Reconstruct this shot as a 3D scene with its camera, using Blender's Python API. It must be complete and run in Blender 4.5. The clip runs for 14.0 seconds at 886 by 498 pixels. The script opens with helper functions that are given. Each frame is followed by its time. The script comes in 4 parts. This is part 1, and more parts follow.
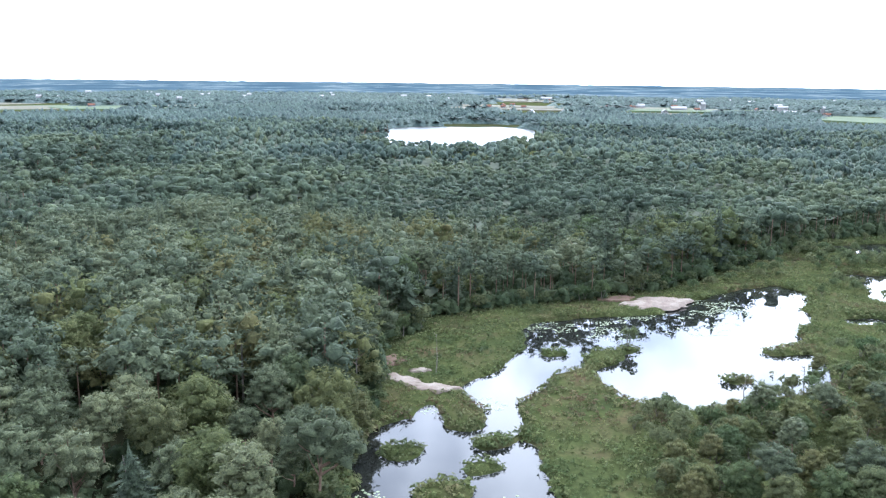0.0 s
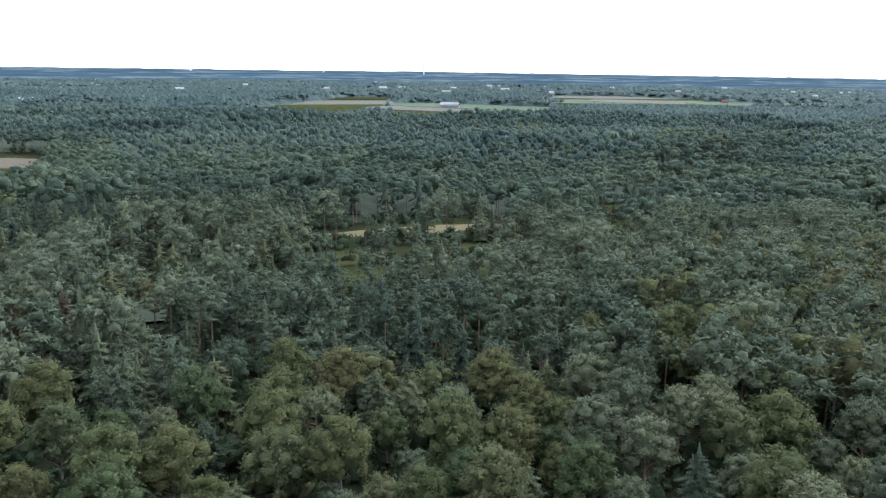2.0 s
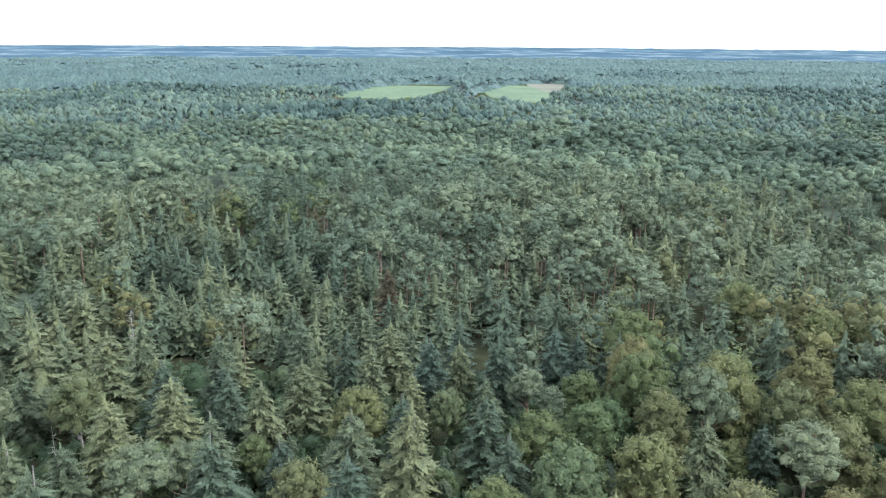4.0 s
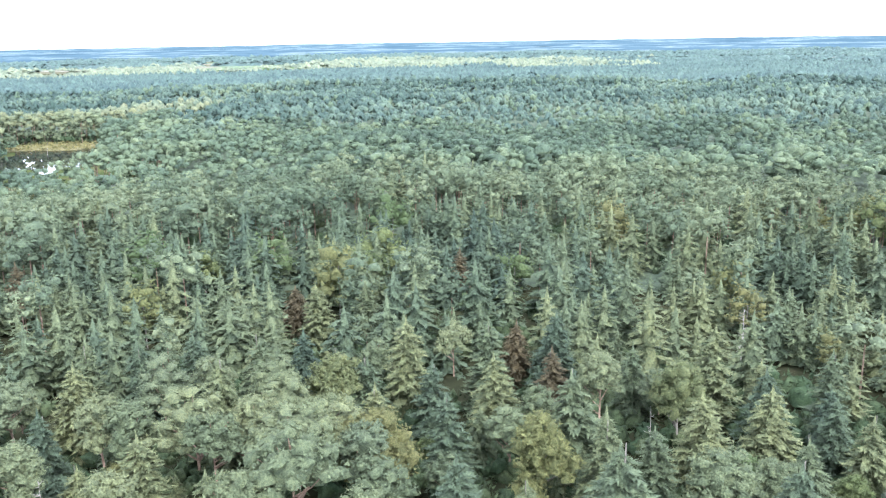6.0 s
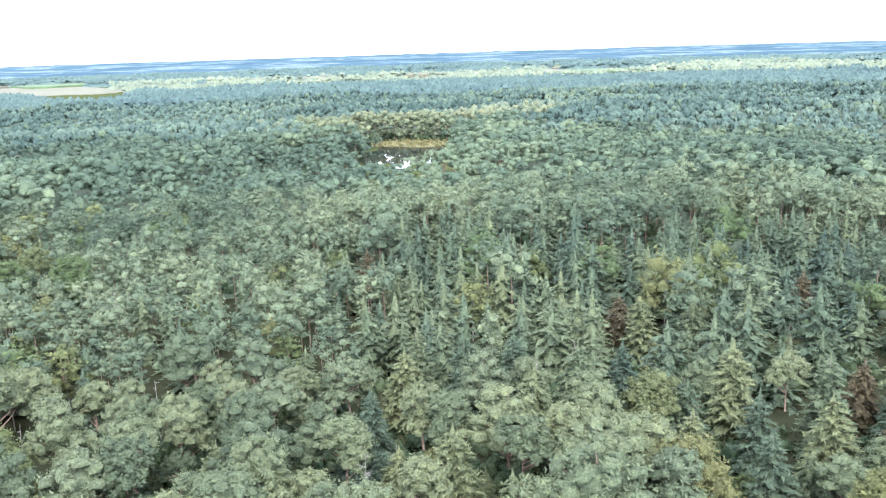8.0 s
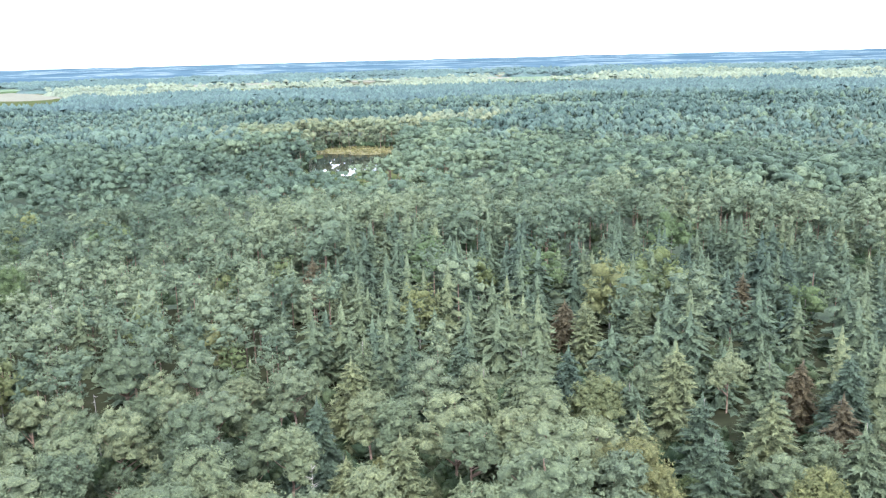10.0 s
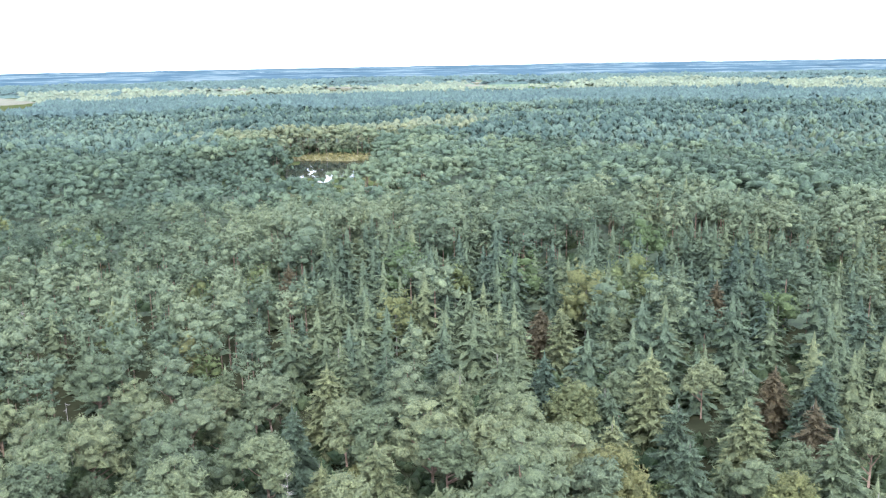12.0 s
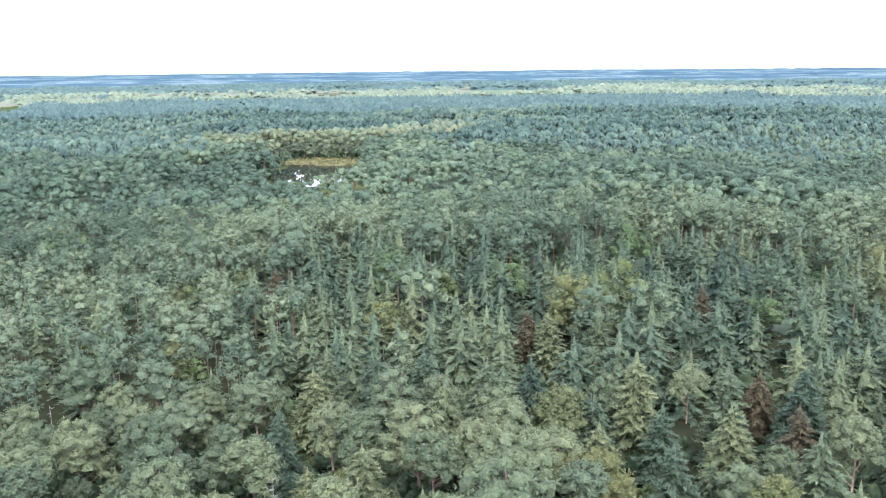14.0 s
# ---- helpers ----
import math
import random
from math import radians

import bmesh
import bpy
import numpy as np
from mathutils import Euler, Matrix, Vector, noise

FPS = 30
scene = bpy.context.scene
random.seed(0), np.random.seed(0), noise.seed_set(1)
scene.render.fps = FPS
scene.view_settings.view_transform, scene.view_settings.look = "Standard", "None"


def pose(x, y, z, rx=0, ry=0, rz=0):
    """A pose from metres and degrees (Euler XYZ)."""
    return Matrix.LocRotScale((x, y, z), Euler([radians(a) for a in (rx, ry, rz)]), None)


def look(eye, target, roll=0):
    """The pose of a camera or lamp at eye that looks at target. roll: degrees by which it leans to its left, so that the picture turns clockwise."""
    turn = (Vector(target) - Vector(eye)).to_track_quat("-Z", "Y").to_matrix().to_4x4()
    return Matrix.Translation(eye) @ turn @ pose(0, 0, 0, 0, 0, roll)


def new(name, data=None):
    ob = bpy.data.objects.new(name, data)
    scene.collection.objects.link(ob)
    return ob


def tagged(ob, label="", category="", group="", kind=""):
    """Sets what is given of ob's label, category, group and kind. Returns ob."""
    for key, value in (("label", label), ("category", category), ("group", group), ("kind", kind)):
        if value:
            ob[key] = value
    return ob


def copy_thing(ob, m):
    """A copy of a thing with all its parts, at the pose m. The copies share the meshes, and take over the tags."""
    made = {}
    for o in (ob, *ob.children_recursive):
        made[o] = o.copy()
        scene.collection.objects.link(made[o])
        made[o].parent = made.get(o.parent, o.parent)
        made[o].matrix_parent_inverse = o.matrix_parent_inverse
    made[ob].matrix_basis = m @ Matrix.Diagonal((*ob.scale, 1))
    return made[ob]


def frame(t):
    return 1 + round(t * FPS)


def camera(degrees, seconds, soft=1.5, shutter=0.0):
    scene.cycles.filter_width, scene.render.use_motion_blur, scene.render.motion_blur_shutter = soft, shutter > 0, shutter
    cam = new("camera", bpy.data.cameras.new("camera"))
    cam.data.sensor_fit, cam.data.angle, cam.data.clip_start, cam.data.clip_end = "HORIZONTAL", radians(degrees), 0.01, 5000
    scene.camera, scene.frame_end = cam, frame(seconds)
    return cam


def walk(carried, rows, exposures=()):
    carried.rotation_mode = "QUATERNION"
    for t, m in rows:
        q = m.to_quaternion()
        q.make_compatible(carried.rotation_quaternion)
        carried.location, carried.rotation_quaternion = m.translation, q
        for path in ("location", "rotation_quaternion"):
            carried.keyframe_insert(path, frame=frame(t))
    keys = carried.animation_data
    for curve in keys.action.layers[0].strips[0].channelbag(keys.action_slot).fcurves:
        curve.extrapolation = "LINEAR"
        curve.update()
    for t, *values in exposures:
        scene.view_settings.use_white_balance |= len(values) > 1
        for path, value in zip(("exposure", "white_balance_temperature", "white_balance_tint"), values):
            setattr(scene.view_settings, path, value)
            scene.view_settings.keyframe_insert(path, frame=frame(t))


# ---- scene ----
cam = camera(54.62, 14.0, soft=1.25)
# seconds, place in metres, heading, pitch and roll in degrees
FLIGHT = [
    (0, -0.00, 0.00, 58.00, 0.000, -11.334, 0.691),
    (0.5, 0.27, 0.59, 58.32, 0.478, -11.405, 0.665),
    (1, 0.32, 1.15, 58.33, 9.988, -11.526, 0.804),
    (1.5, 0.45, 1.85, 58.40, 23.621, -11.715, 0.769),
    (2, 0.28, 2.68, 58.31, 40.007, -12.047, 0.798),
    (2.2, 0.17, 3.04, 58.39, 46.757, -12.200, 0.763),
    (4.3, -1.59, 4.57, 58.39, 105.757, -13.836, 0.288),
    (4.5, -1.89, 4.56, 58.45, 110.221, -13.937, 0.220),
    (5, -3.01, 4.25, 58.53, 119.315, -14.122, -0.145),
    (5.5, -4.20, 3.79, 58.55, 128.573, -14.143, -0.546),
    (6, -4.93, 3.22, 58.50, 139.884, -13.968, -0.973),
    (6.5, -5.73, 2.71, 58.54, 151.816, -13.712, -1.437),
    (7, -6.32, 2.25, 58.70, 162.104, -13.347, -1.769),
    (7.5, -6.62, 1.81, 58.68, 163.310, -13.304, -1.771),
    (8, -6.71, 1.69, 58.81, 162.363, -13.280, -1.752),
    (10.5, -6.90, 1.46, 58.81, 158.146, -12.799, -1.333),
    (11, -6.96, 1.47, 58.76, 157.681, -12.684, -1.219),
    (11.5, -6.97, 1.51, 58.76, 157.295, -12.581, -1.110),
    (12, -6.95, 1.58, 58.79, 157.126, -12.475, -1.026),
    (12.5, -6.97, 1.69, 58.88, 156.889, -12.391, -0.893),
    (13, -6.97, 1.60, 58.73, 156.639, -12.282, -0.768),
    (13.5, -6.94, 1.64, 58.67, 156.449, -12.193, -0.642),
    (14, -6.93, 1.76, 58.61, 156.281, -12.127, -0.578),
]
walk(cam, [(t, pose(x, y, z, 90 + pitch, 0, yaw) @ pose(0, 0, 0, 0, 0, roll)) for t, x, y, z, yaw, pitch, roll in FLIGHT],
     exposures=[(0.0, 1.78, 5740, 10), (0.5, 1.56, 5740, 10), (1.0, 1.28, 5740, 10), (1.5, 1.02, 5800, 10), (2.2, 1.02, 5800, 10), (4.3, 2.02, 5910, 8), (5.5, 2.38, 5910, 8),
                (6.5, 2.52, 5950, 10), (11.0, 2.28, 5860, 10), (14.0, 2.13, 5840, 10)])

# ---- world and sun: a bright, mostly clouded sky ----
SUN_ELEVATION, SUN_HEADING = 48, 12   # degrees above the horizon, degrees from +y towards +x
world = bpy.data.worlds.new("sky")
scene.world = world
world.use_nodes = True
wn, wl = world.node_tree.nodes, world.node_tree.links
wn.clear()
sky = wn.new("ShaderNodeTexSky")
sky.sky_type = "NISHITA"
sky.sun_disc = False
sky.sun_elevation = radians(SUN_ELEVATION)
sky.sun_rotation = radians(SUN_HEADING)
coord = wn.new("ShaderNodeTexCoord")
clouds = wn.new("ShaderNodeTexNoise")
clouds.inputs["Scale"].default_value = 5.5
clouds.inputs["Detail"].default_value = 5.0
ramp = wn.new("ShaderNodeValToRGB")
ramp.color_ramp.elements[0].position, ramp.color_ramp.elements[0].color = 0.36, (0.22, 0.22, 0.22, 1)
ramp.color_ramp.elements[1].position, ramp.color_ramp.elements[1].color = 0.56, (1, 1, 1, 1)
cover = wn.new("ShaderNodeMix")
cover.data_type = "RGBA"
cover.inputs["B"].default_value = (17.0, 17.8, 19.6, 1)
back = wn.new("ShaderNodeBackground")
back.inputs["Strength"].default_value = 0.1
world_out = wn.new("ShaderNodeOutputWorld")
wl.new(coord.outputs["Generated"], clouds.inputs["Vector"])
wl.new(clouds.outputs["Fac"], ramp.inputs["Fac"])
wl.new(ramp.outputs["Color"], cover.inputs["Factor"])
wl.new(sky.outputs["Color"], cover.inputs["A"])
# thin cloud glows more on the sun's side
toward = wn.new("ShaderNodeVectorMath")
toward.operation = "DOT_PRODUCT"
toward.inputs[1].default_value = (math.sin(radians(SUN_HEADING)) * 0.9, math.cos(radians(SUN_HEADING)) * 0.9, 0.44)
glow = wn.new("ShaderNodeMapRange")
glow.inputs["From Min"].default_value, glow.inputs["From Max"].default_value = -0.2, 1.0
glow.inputs["To Min"].default_value, glow.inputs["To Max"].default_value = 0.66, 1.42
bright = wn.new("ShaderNodeVectorMath")
bright.operation = "SCALE"
wl.new(coord.outputs["Generated"], toward.inputs[0])
wl.new(toward.outputs["Value"], glow.inputs["Value"])
wl.new(cover.outputs["Result"], bright.inputs[0])
wl.new(glow.outputs["Result"], bright.inputs["Scale"])
wl.new(bright.outputs["Vector"], back.inputs["Color"])
wl.new(back.outputs["Background"], world_out.inputs["Surface"])

sun = new("sun", bpy.data.lights.new("sun", "SUN"))
sun.data.energy, sun.data.angle, sun.data.color = 1.1, radians(14), (1.0, 0.95, 0.87)
a = radians(SUN_HEADING)
sun.matrix_world = look((0, 0, 0), (-math.sin(a) * math.cos(radians(SUN_ELEVATION)),
                                    -math.cos(a) * math.cos(radians(SUN_ELEVATION)), -math.sin(radians(SUN_ELEVATION))))

# ---- materials ----
def material(name):
    mat = bpy.data.materials.new(name)
    mat.use_nodes = True
    return mat, mat.node_tree.nodes, mat.node_tree.links, mat.node_tree.nodes["Principled BSDF"]


def noise_node(n, l, scale, detail=4.0):
    geo = n.new("ShaderNodeNewGeometry")
    tex = n.new("ShaderNodeTexNoise")
    tex.inputs["Scale"].default_value = scale
    tex.inputs["Detail"].default_value = detail
    l.new(geo.outputs["Position"], tex.inputs["Vector"])
    return tex.outputs["Fac"]


def ramp_node(n, l, fac, stops):
    r = n.new("ShaderNodeValToRGB")
    el = r.color_ramp.elements
    while len(el) < len(stops):
        el.new(0.5)
    for e, (pos, col) in zip(el, stops):
        e.position, e.color = pos, (*col, 1)
    l.new(fac, r.inputs["Fac"])
    return r.outputs["Color"]


def mixed(n, l, kind, fac, a, b):
    m = n.new("ShaderNodeMix")
    m.data_type = "RGBA"
    m.blend_type = kind
    for key, v in (("Factor", fac), ("A", a), ("B", b)):
        if isinstance(v, (int, float)):
            m.inputs[key].default_value = v
        elif isinstance(v, tuple):
            m.inputs[key].default_value = (*v, 1)
        else:
            l.new(v, m.inputs[key])
    return m.outputs["Result"]


def foliage(name, stops, stand=False, thin=0.3, grain=2.2):
    """Leaves or needles: one hue a tree, lighter and darker sprays, light passing through."""
    mat, n, l, b = material(name)
    if stand:
        src = n.new("ShaderNodeAttribute")
        src.attribute_name = "tint"
        pick = src.outputs["Fac"]
    else:
        pick = n.new("ShaderNodeObjectInfo").outputs["Random"]
    hue = ramp_node(n, l, pick, stops)
    col = mixed(n, l, "MULTIPLY", 1.0, hue, ramp_node(n, l, noise_node(n, l, grain * 0.4, 3.0), [(0.3, (0.75, 0.78, 0.8)), (0.7, (1.22, 1.2, 1.1))]))
    needles = noise_node(n, l, grain * 2.6, 4.0)
    # stands get lighter darks and less contrast, partly to stand in for haze
    col = mixed(n, l, "MULTIPLY", 1.0, col, ramp_node(n, l, needles, [(0.32, (0.68, 0.70, 0.70) if stand else (0.60, 0.62, 0.62)), (0.52, (0.97, 0.98, 0.97)), (0.72, (1.26, 1.25, 1.18) if stand else (1.36, 1.34, 1.26))]))
    isl = n.new("ShaderNodeNewGeometry").outputs["Random Per Island"]
    col = mixed(n, l, "MULTIPLY", 0.18 if stand else 0.28, col, ramp_node(n, l, isl, [(0.0, (0.6, 0.65, 0.65)), (1.0, (1.3, 1.25, 1.2))]))
    l.new(col, b.inputs["Base Color"])
    b.inputs["Roughness"].default_value = 0.7
    b.inputs["Specular IOR Level"].default_value = 0.06
    bp = n.new("ShaderNodeBump")
    bp.inputs["Strength"].default_value, bp.inputs["Distance"].default_value = 0.9, 0.35 / grain
    l.new(needles, bp.inputs["Height"])
    l.new(bp.outputs["Normal"], b.inputs["Normal"])
    tr = n.new("ShaderNodeBsdfTranslucent")
    l.new(col, tr.inputs["Color"])
    mx = n.new("ShaderNodeMixShader")
    mx.inputs["Fac"].default_value = thin
    l.new(b.outputs["BSDF"], mx.inputs[1])
    l.new(tr.outputs["BSDF"], mx.inputs[2])
    l.new(mx.outputs["Shader"], n["Material Output"].inputs["Surface"])
    return mat


def plain(name, stops, scale, rough=0.85, bump=0.4, fine=9.0):
    """A rough surface with stains at one scale and grain at another."""
    mat, n, l, b = material(name)
    col = ramp_node(n, l, noise_node(n, l, scale, 5.0), stops)
    grain = noise_node(n, l, scale * fine, 4.0)
    col = mixed(n, l, "MULTIPLY", 0.6, col, ramp_node(n, l, grain, [(0.3, (0.6, 0.6, 0.6)), (0.7, (1.3, 1.3, 1.3))]))
    l.new(col, b.inputs["Base Color"])
    b.inputs["Roughness"].default_value = rough
    b.inputs["Specular IOR Level"].default_value = 0.15
    bp = n.new("ShaderNodeBump")
    bp.inputs["Strength"].default_value = bump
    l.new(grain, bp.inputs["Height"])
    l.new(bp.outputs["Normal"], b.inputs["Normal"])
    return mat


PINE_HUES = [(0.0, (0.057, 0.070, 0.044)), (0.35, (0.080, 0.094, 0.056)), (0.7, (0.107, 0.116, 0.065)), (1.0, (0.075, 0.090, 0.058))]
# mid-distance pines, shifted part way towards the hazed far hues
PINE_STAND_HUES = [(0.0, (0.044, 0.059, 0.041)), (0.4, (0.067, 0.084, 0.055)), (0.75, (0.102, 0.117, 0.071)), (1.0, (0.070, 0.092, 0.064))]
SPRUCE_HUES = [(0.0, (0.044, 0.060, 0.045)), (0.35, (0.062, 0.079, 0.052)), (0.7, (0.088, 0.100, 0.057)), (1.0, (0.112, 0.119, 0.063))]
LEAF_HUES = [(0.0, (0.065, 0.090, 0.044)), (0.4, (0.096, 0.108, 0.048)), (0.75, (0.117, 0.111, 0.052)), (1.0, (0.081, 0.103, 0.055))]
M_PINE = foliage("pine_needles", PINE_HUES, thin=0.16)
M_SPRUCE = foliage("spruce_needles", SPRUCE_HUES, thin=0.16)
M_LEAF = foliage("broad_leaves", LEAF_HUES, thin=0.4)
M_SHRUB = foliage("shrub_leaves", [(0.0, (0.058, 0.086, 0.041)), (0.5, (0.084, 0.104, 0.052)), (1.0, (0.108, 0.116, 0.062))], thin=0.5)
M_BROWN = foliage("dry_needles", [(0.0, (0.070, 0.058, 0.038)), (0.5, (0.090, 0.072, 0.045)), (1.0, (0.098, 0.086, 0.052))])
M_STAND = {"pine": foliage("pine_stand_needles", PINE_STAND_HUES, True, 0.16, 1.1),
           "spruce": foliage("spruce_stand_needles", SPRUCE_HUES, True, 0.16, 1.1),
           "leaf": foliage("broadleaf_stand_leaves", LEAF_HUES, True, 0.4, 0.75)}
# far and distant stands: haze is put into these bluer base colours
HAZED_PINE_HUES = [(0.0, (0.037, 0.052, 0.039)), (0.45, (0.056, 0.076, 0.054)), (0.82, (0.085, 0.107, 0.068)), (1.0, (0.118, 0.121, 0.070))]
# last stop of both pine ramps: pale paint for the sunlit pool rim
HAZED_DISTANT_HUES = [(0.0, (0.029, 0.046, 0.040)), (0.45, (0.048, 0.069, 0.060)), (0.82, (0.073, 0.098, 0.076)), (1.0, (0.114, 0.119, 0.074))]
M_HAZEDDISTANT = foliage("hazed_distant_pine_needles", HAZED_DISTANT_HUES, True, 0.16, 0.5)
M_HAZEDSTAND = {"pine": foliage("hazed_far_pine_needles", HAZED_PINE_HUES, True, 0.16, 0.7),
              "spruce": foliage("hazed_far_spruce_needles", HAZED_PINE_HUES, True, 0.16, 0.7),
              "leaf": foliage("hazed_far_broadleaf_leaves", [(0.0, (0.064, 0.089, 0.064)), (0.6, (0.080, 0.103, 0.068)), (1.0, (0.102, 0.116, 0.072))], True, 0.3, 0.5)}
M_TUFT = foliage("bog_grass", [(0.0, (0.060, 0.086, 0.036)), (0.5, (0.096, 0.114, 0.048)), (0.85, (0.128, 0.127, 0.064)), (1.0, (0.108, 0.078, 0.052))], True, 0.4, 0.35)
# blue base colours carry haze; the two pale stops paint a sunlit belt
M_HAZEDWOODS = foliage("hazed_distant_woods", [(0.0, (0.042, 0.062, 0.062)), (0.4, (0.050, 0.073, 0.069)), (0.74, (0.060, 0.083, 0.073)), (0.84, (0.088, 0.106, 0.080)), (1.0, (0.112, 0.122, 0.084))], True, 0.0, 0.08)
M_BARK = plain("pine_bark", [(0.3, (0.094, 0.062, 0.043)), (0.7, (0.177, 0.124, 0.093))], 1.5)
M_GREYBARK = plain("grey_bark", [(0.3, (0.070, 0.063, 0.052)), (0.7, (0.154, 0.140, 0.119))], 1.5)
M_DEADWOOD = plain("bleached_wood", [(0.3, (0.120, 0.106, 0.092)), (0.7, (0.215, 0.198, 0.182))], 2.0)
M_SAND = plain("pale_sand", [(0.35, (0.125, 0.095, 0.078)), (0.65, (0.195, 0.165, 0.140))], 0.35)
# dark tone in place of the shade seen between crowns
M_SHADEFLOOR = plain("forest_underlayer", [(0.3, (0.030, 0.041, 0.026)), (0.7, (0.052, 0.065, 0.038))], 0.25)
M_GREENFIELD = plain("green_field", [(0.3, (0.042, 0.064, 0.030)), (0.7, (0.060, 0.086, 0.040))], 0.02, 0.9, 0.1)
M_TANFIELD = plain("stubble_field", [(0.3, (0.068, 0.064, 0.042)), (0.7, (0.092, 0.086, 0.058))], 0.02, 0.9, 0.1)
M_CLEARCUT = plain("bare_clearing_soil", [(0.3, (0.072, 0.058, 0.036)), (0.7, (0.108, 0.086, 0.055))], 0.08)
M_HEATH = plain("dry_bog_grass", [(0.3, (0.085, 0.075, 0.032)), (0.7, (0.125, 0.108, 0.050))], 0.2)
M_WHITEWALL = plain("white_render", [(0.3, (0.20, 0.20, 0.20)), (0.7, (0.27, 0.27, 0.27))], 0.2)
M_ROOF = plain("roof_tiles", [(0.3, (0.098, 0.042, 0.028)), (0.7, (0.126, 0.059, 0.038))], 0.5)
M_STEEL, _n, _l, _b = material("painted_steel")
_b.inputs["Base Color"].default_value, _b.inputs["Roughness"].default_value = (0.8, 0.8, 0.8, 1), 0.4

# still dark bog water
M_WATER, n, l, b = material("bog_water")
b.inputs["Base Color"].default_value = (0.010, 0.011, 0.010, 1)
b.inputs["Roughness"].default_value = 0.02
b.inputs["IOR"].default_value = 1.33
bp = n.new("ShaderNodeBump")
bp.inputs["Strength"].default_value, bp.inputs["Distance"].default_value = 0.03, 0.05
l.new(noise_node(n, l, 1.2, 2.0), bp.inputs["Height"])
l.new(bp.outputs["Normal"], b.inputs["Normal"])

# wind-ruffled lake water
M_LAKE, n, l, b = material("ruffled_lake_water")
b.inputs["Base Color"].default_value = (0.012, 0.014, 0.014, 1)
b.inputs["Roughness"].default_value = 0.28
b.inputs["IOR"].default_value = 1.33

# forest floor and bog turf, told apart by the sheet's own attribute
M_GROUND, n, l, b = material("ground_soil_and_turf")
floor_col = ramp_node(n, l, noise_node(n, l, 0.3, 5.0), [(0.3, (0.015, 0.016, 0.009)), (0.6, (0.025, 0.026, 0.014)), (0.8, (0.034, 0.030, 0.018))])
turf = ramp_node(n, l, noise_node(n, l, 0.09, 6.0), [(0.3, (0.026, 0.034, 0.015)), (0.5, (0.040, 0.048, 0.019)), (0.62, (0.050, 0.049, 0.024)), (0.78, (0.062, 0.041, 0.027))])
turf = mixed(n, l, "MULTIPLY", 0.7, turf, ramp_node(n, l, noise_node(n, l, 1.7, 4.0), [(0.3, (0.5, 0.55, 0.5)), (0.7, (1.4, 1.35, 1.3))]))
at = n.new("ShaderNodeAttribute")
at.attribute_name = "open"
l.new(mixed(n, l, "MIX", at.outputs["Fac"], floor_col, turf), b.inputs["Base Color"])
b.inputs["Roughness"].default_value = 0.95
b.inputs["Specular IOR Level"].default_value = 0.0

# woods and pale fields far off at the skyline, haze blue put into their colour
M_HAZEDSKYLINE, n, l, b = material("hazed_skyline_land")
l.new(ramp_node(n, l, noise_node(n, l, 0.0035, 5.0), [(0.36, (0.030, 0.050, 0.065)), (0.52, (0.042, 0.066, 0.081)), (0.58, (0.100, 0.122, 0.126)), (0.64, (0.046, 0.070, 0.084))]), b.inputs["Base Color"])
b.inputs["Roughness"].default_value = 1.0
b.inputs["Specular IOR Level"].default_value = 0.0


# ---- mesh tools ----
rng = np.random.default_rng(7)


def mesh_of(name, V, F, mat, values=None, key="tint"):
    V, F = np.asarray(V, np.float32), np.asarray(F, np.int32)
    me = bpy.data.meshes.new(name)
    k = F.shape[1]
    me.vertices.add(len(V))
    me.vertices.foreach_set("co", V.ravel())
    me.loops.add(F.size)
    me.loops.foreach_set("vertex_index", F.ravel())
    me.polygons.add(len(F))
    me.polygons.foreach_set("loop_start", np.arange(0, F.size, k, dtype=np.int32))
    if values is not None:
        at = me.attributes.new(key, "FLOAT", "POINT")
        at.data.foreach_set("value", np.asarray(values, np.float32).ravel())
    me.update(calc_edges=True)
    me.materials.append(mat)
    return me


def part(name, data, parent, label=""):
    ob = new(name, data)
    ob.parent = parent
    return tagged(ob, label) if label else ob


def lattice(ix, iy, seed):
    h = (ix * 374761393 + iy * 668265263 + seed * 974634777) & 0xFFFFFFFF
    h = ((h ^ (h >> 13)) * 1274126177) & 0xFFFFFFFF
    return ((h ^ (h >> 16)) & 0xFFFF) / 65535.0


def field_noise(x, y, size, seed=0):
    """Smooth noise from 0 to 1 with bumps of that many metres."""
    x, y = np.asarray(x, float) / size, np.asarray(y, float) / size
    ix, iy = np.floor(x).astype(np.int64), np.floor(y).astype(np.int64)
    fx, fy = x - ix, y - iy
    fx, fy = fx * fx * (3 - 2 * fx), fy * fy * (3 - 2 * fy)
    g = lattice
    return ((g(ix, iy, seed) * (1 - fx) + g(ix + 1, iy, seed) * fx) * (1 - fy)
            + (g(ix, iy + 1, seed) * (1 - fx) + g(ix + 1, iy + 1, seed) * fx) * fy)


def capsule(x, y, c):
    """Signed distance to a tapered capsule, negative inside."""
    ax, ay, ra, bx, by, rb = c
    dx, dy = bx - ax, by - ay
    t = np.clip(((x - ax) * dx + (y - ay) * dy) / (dx * dx + dy * dy + 1e-9), 0, 1)
    return np.hypot(x - ax - t * dx, y - ay - t * dy) - (ra + (rb - ra) * t)


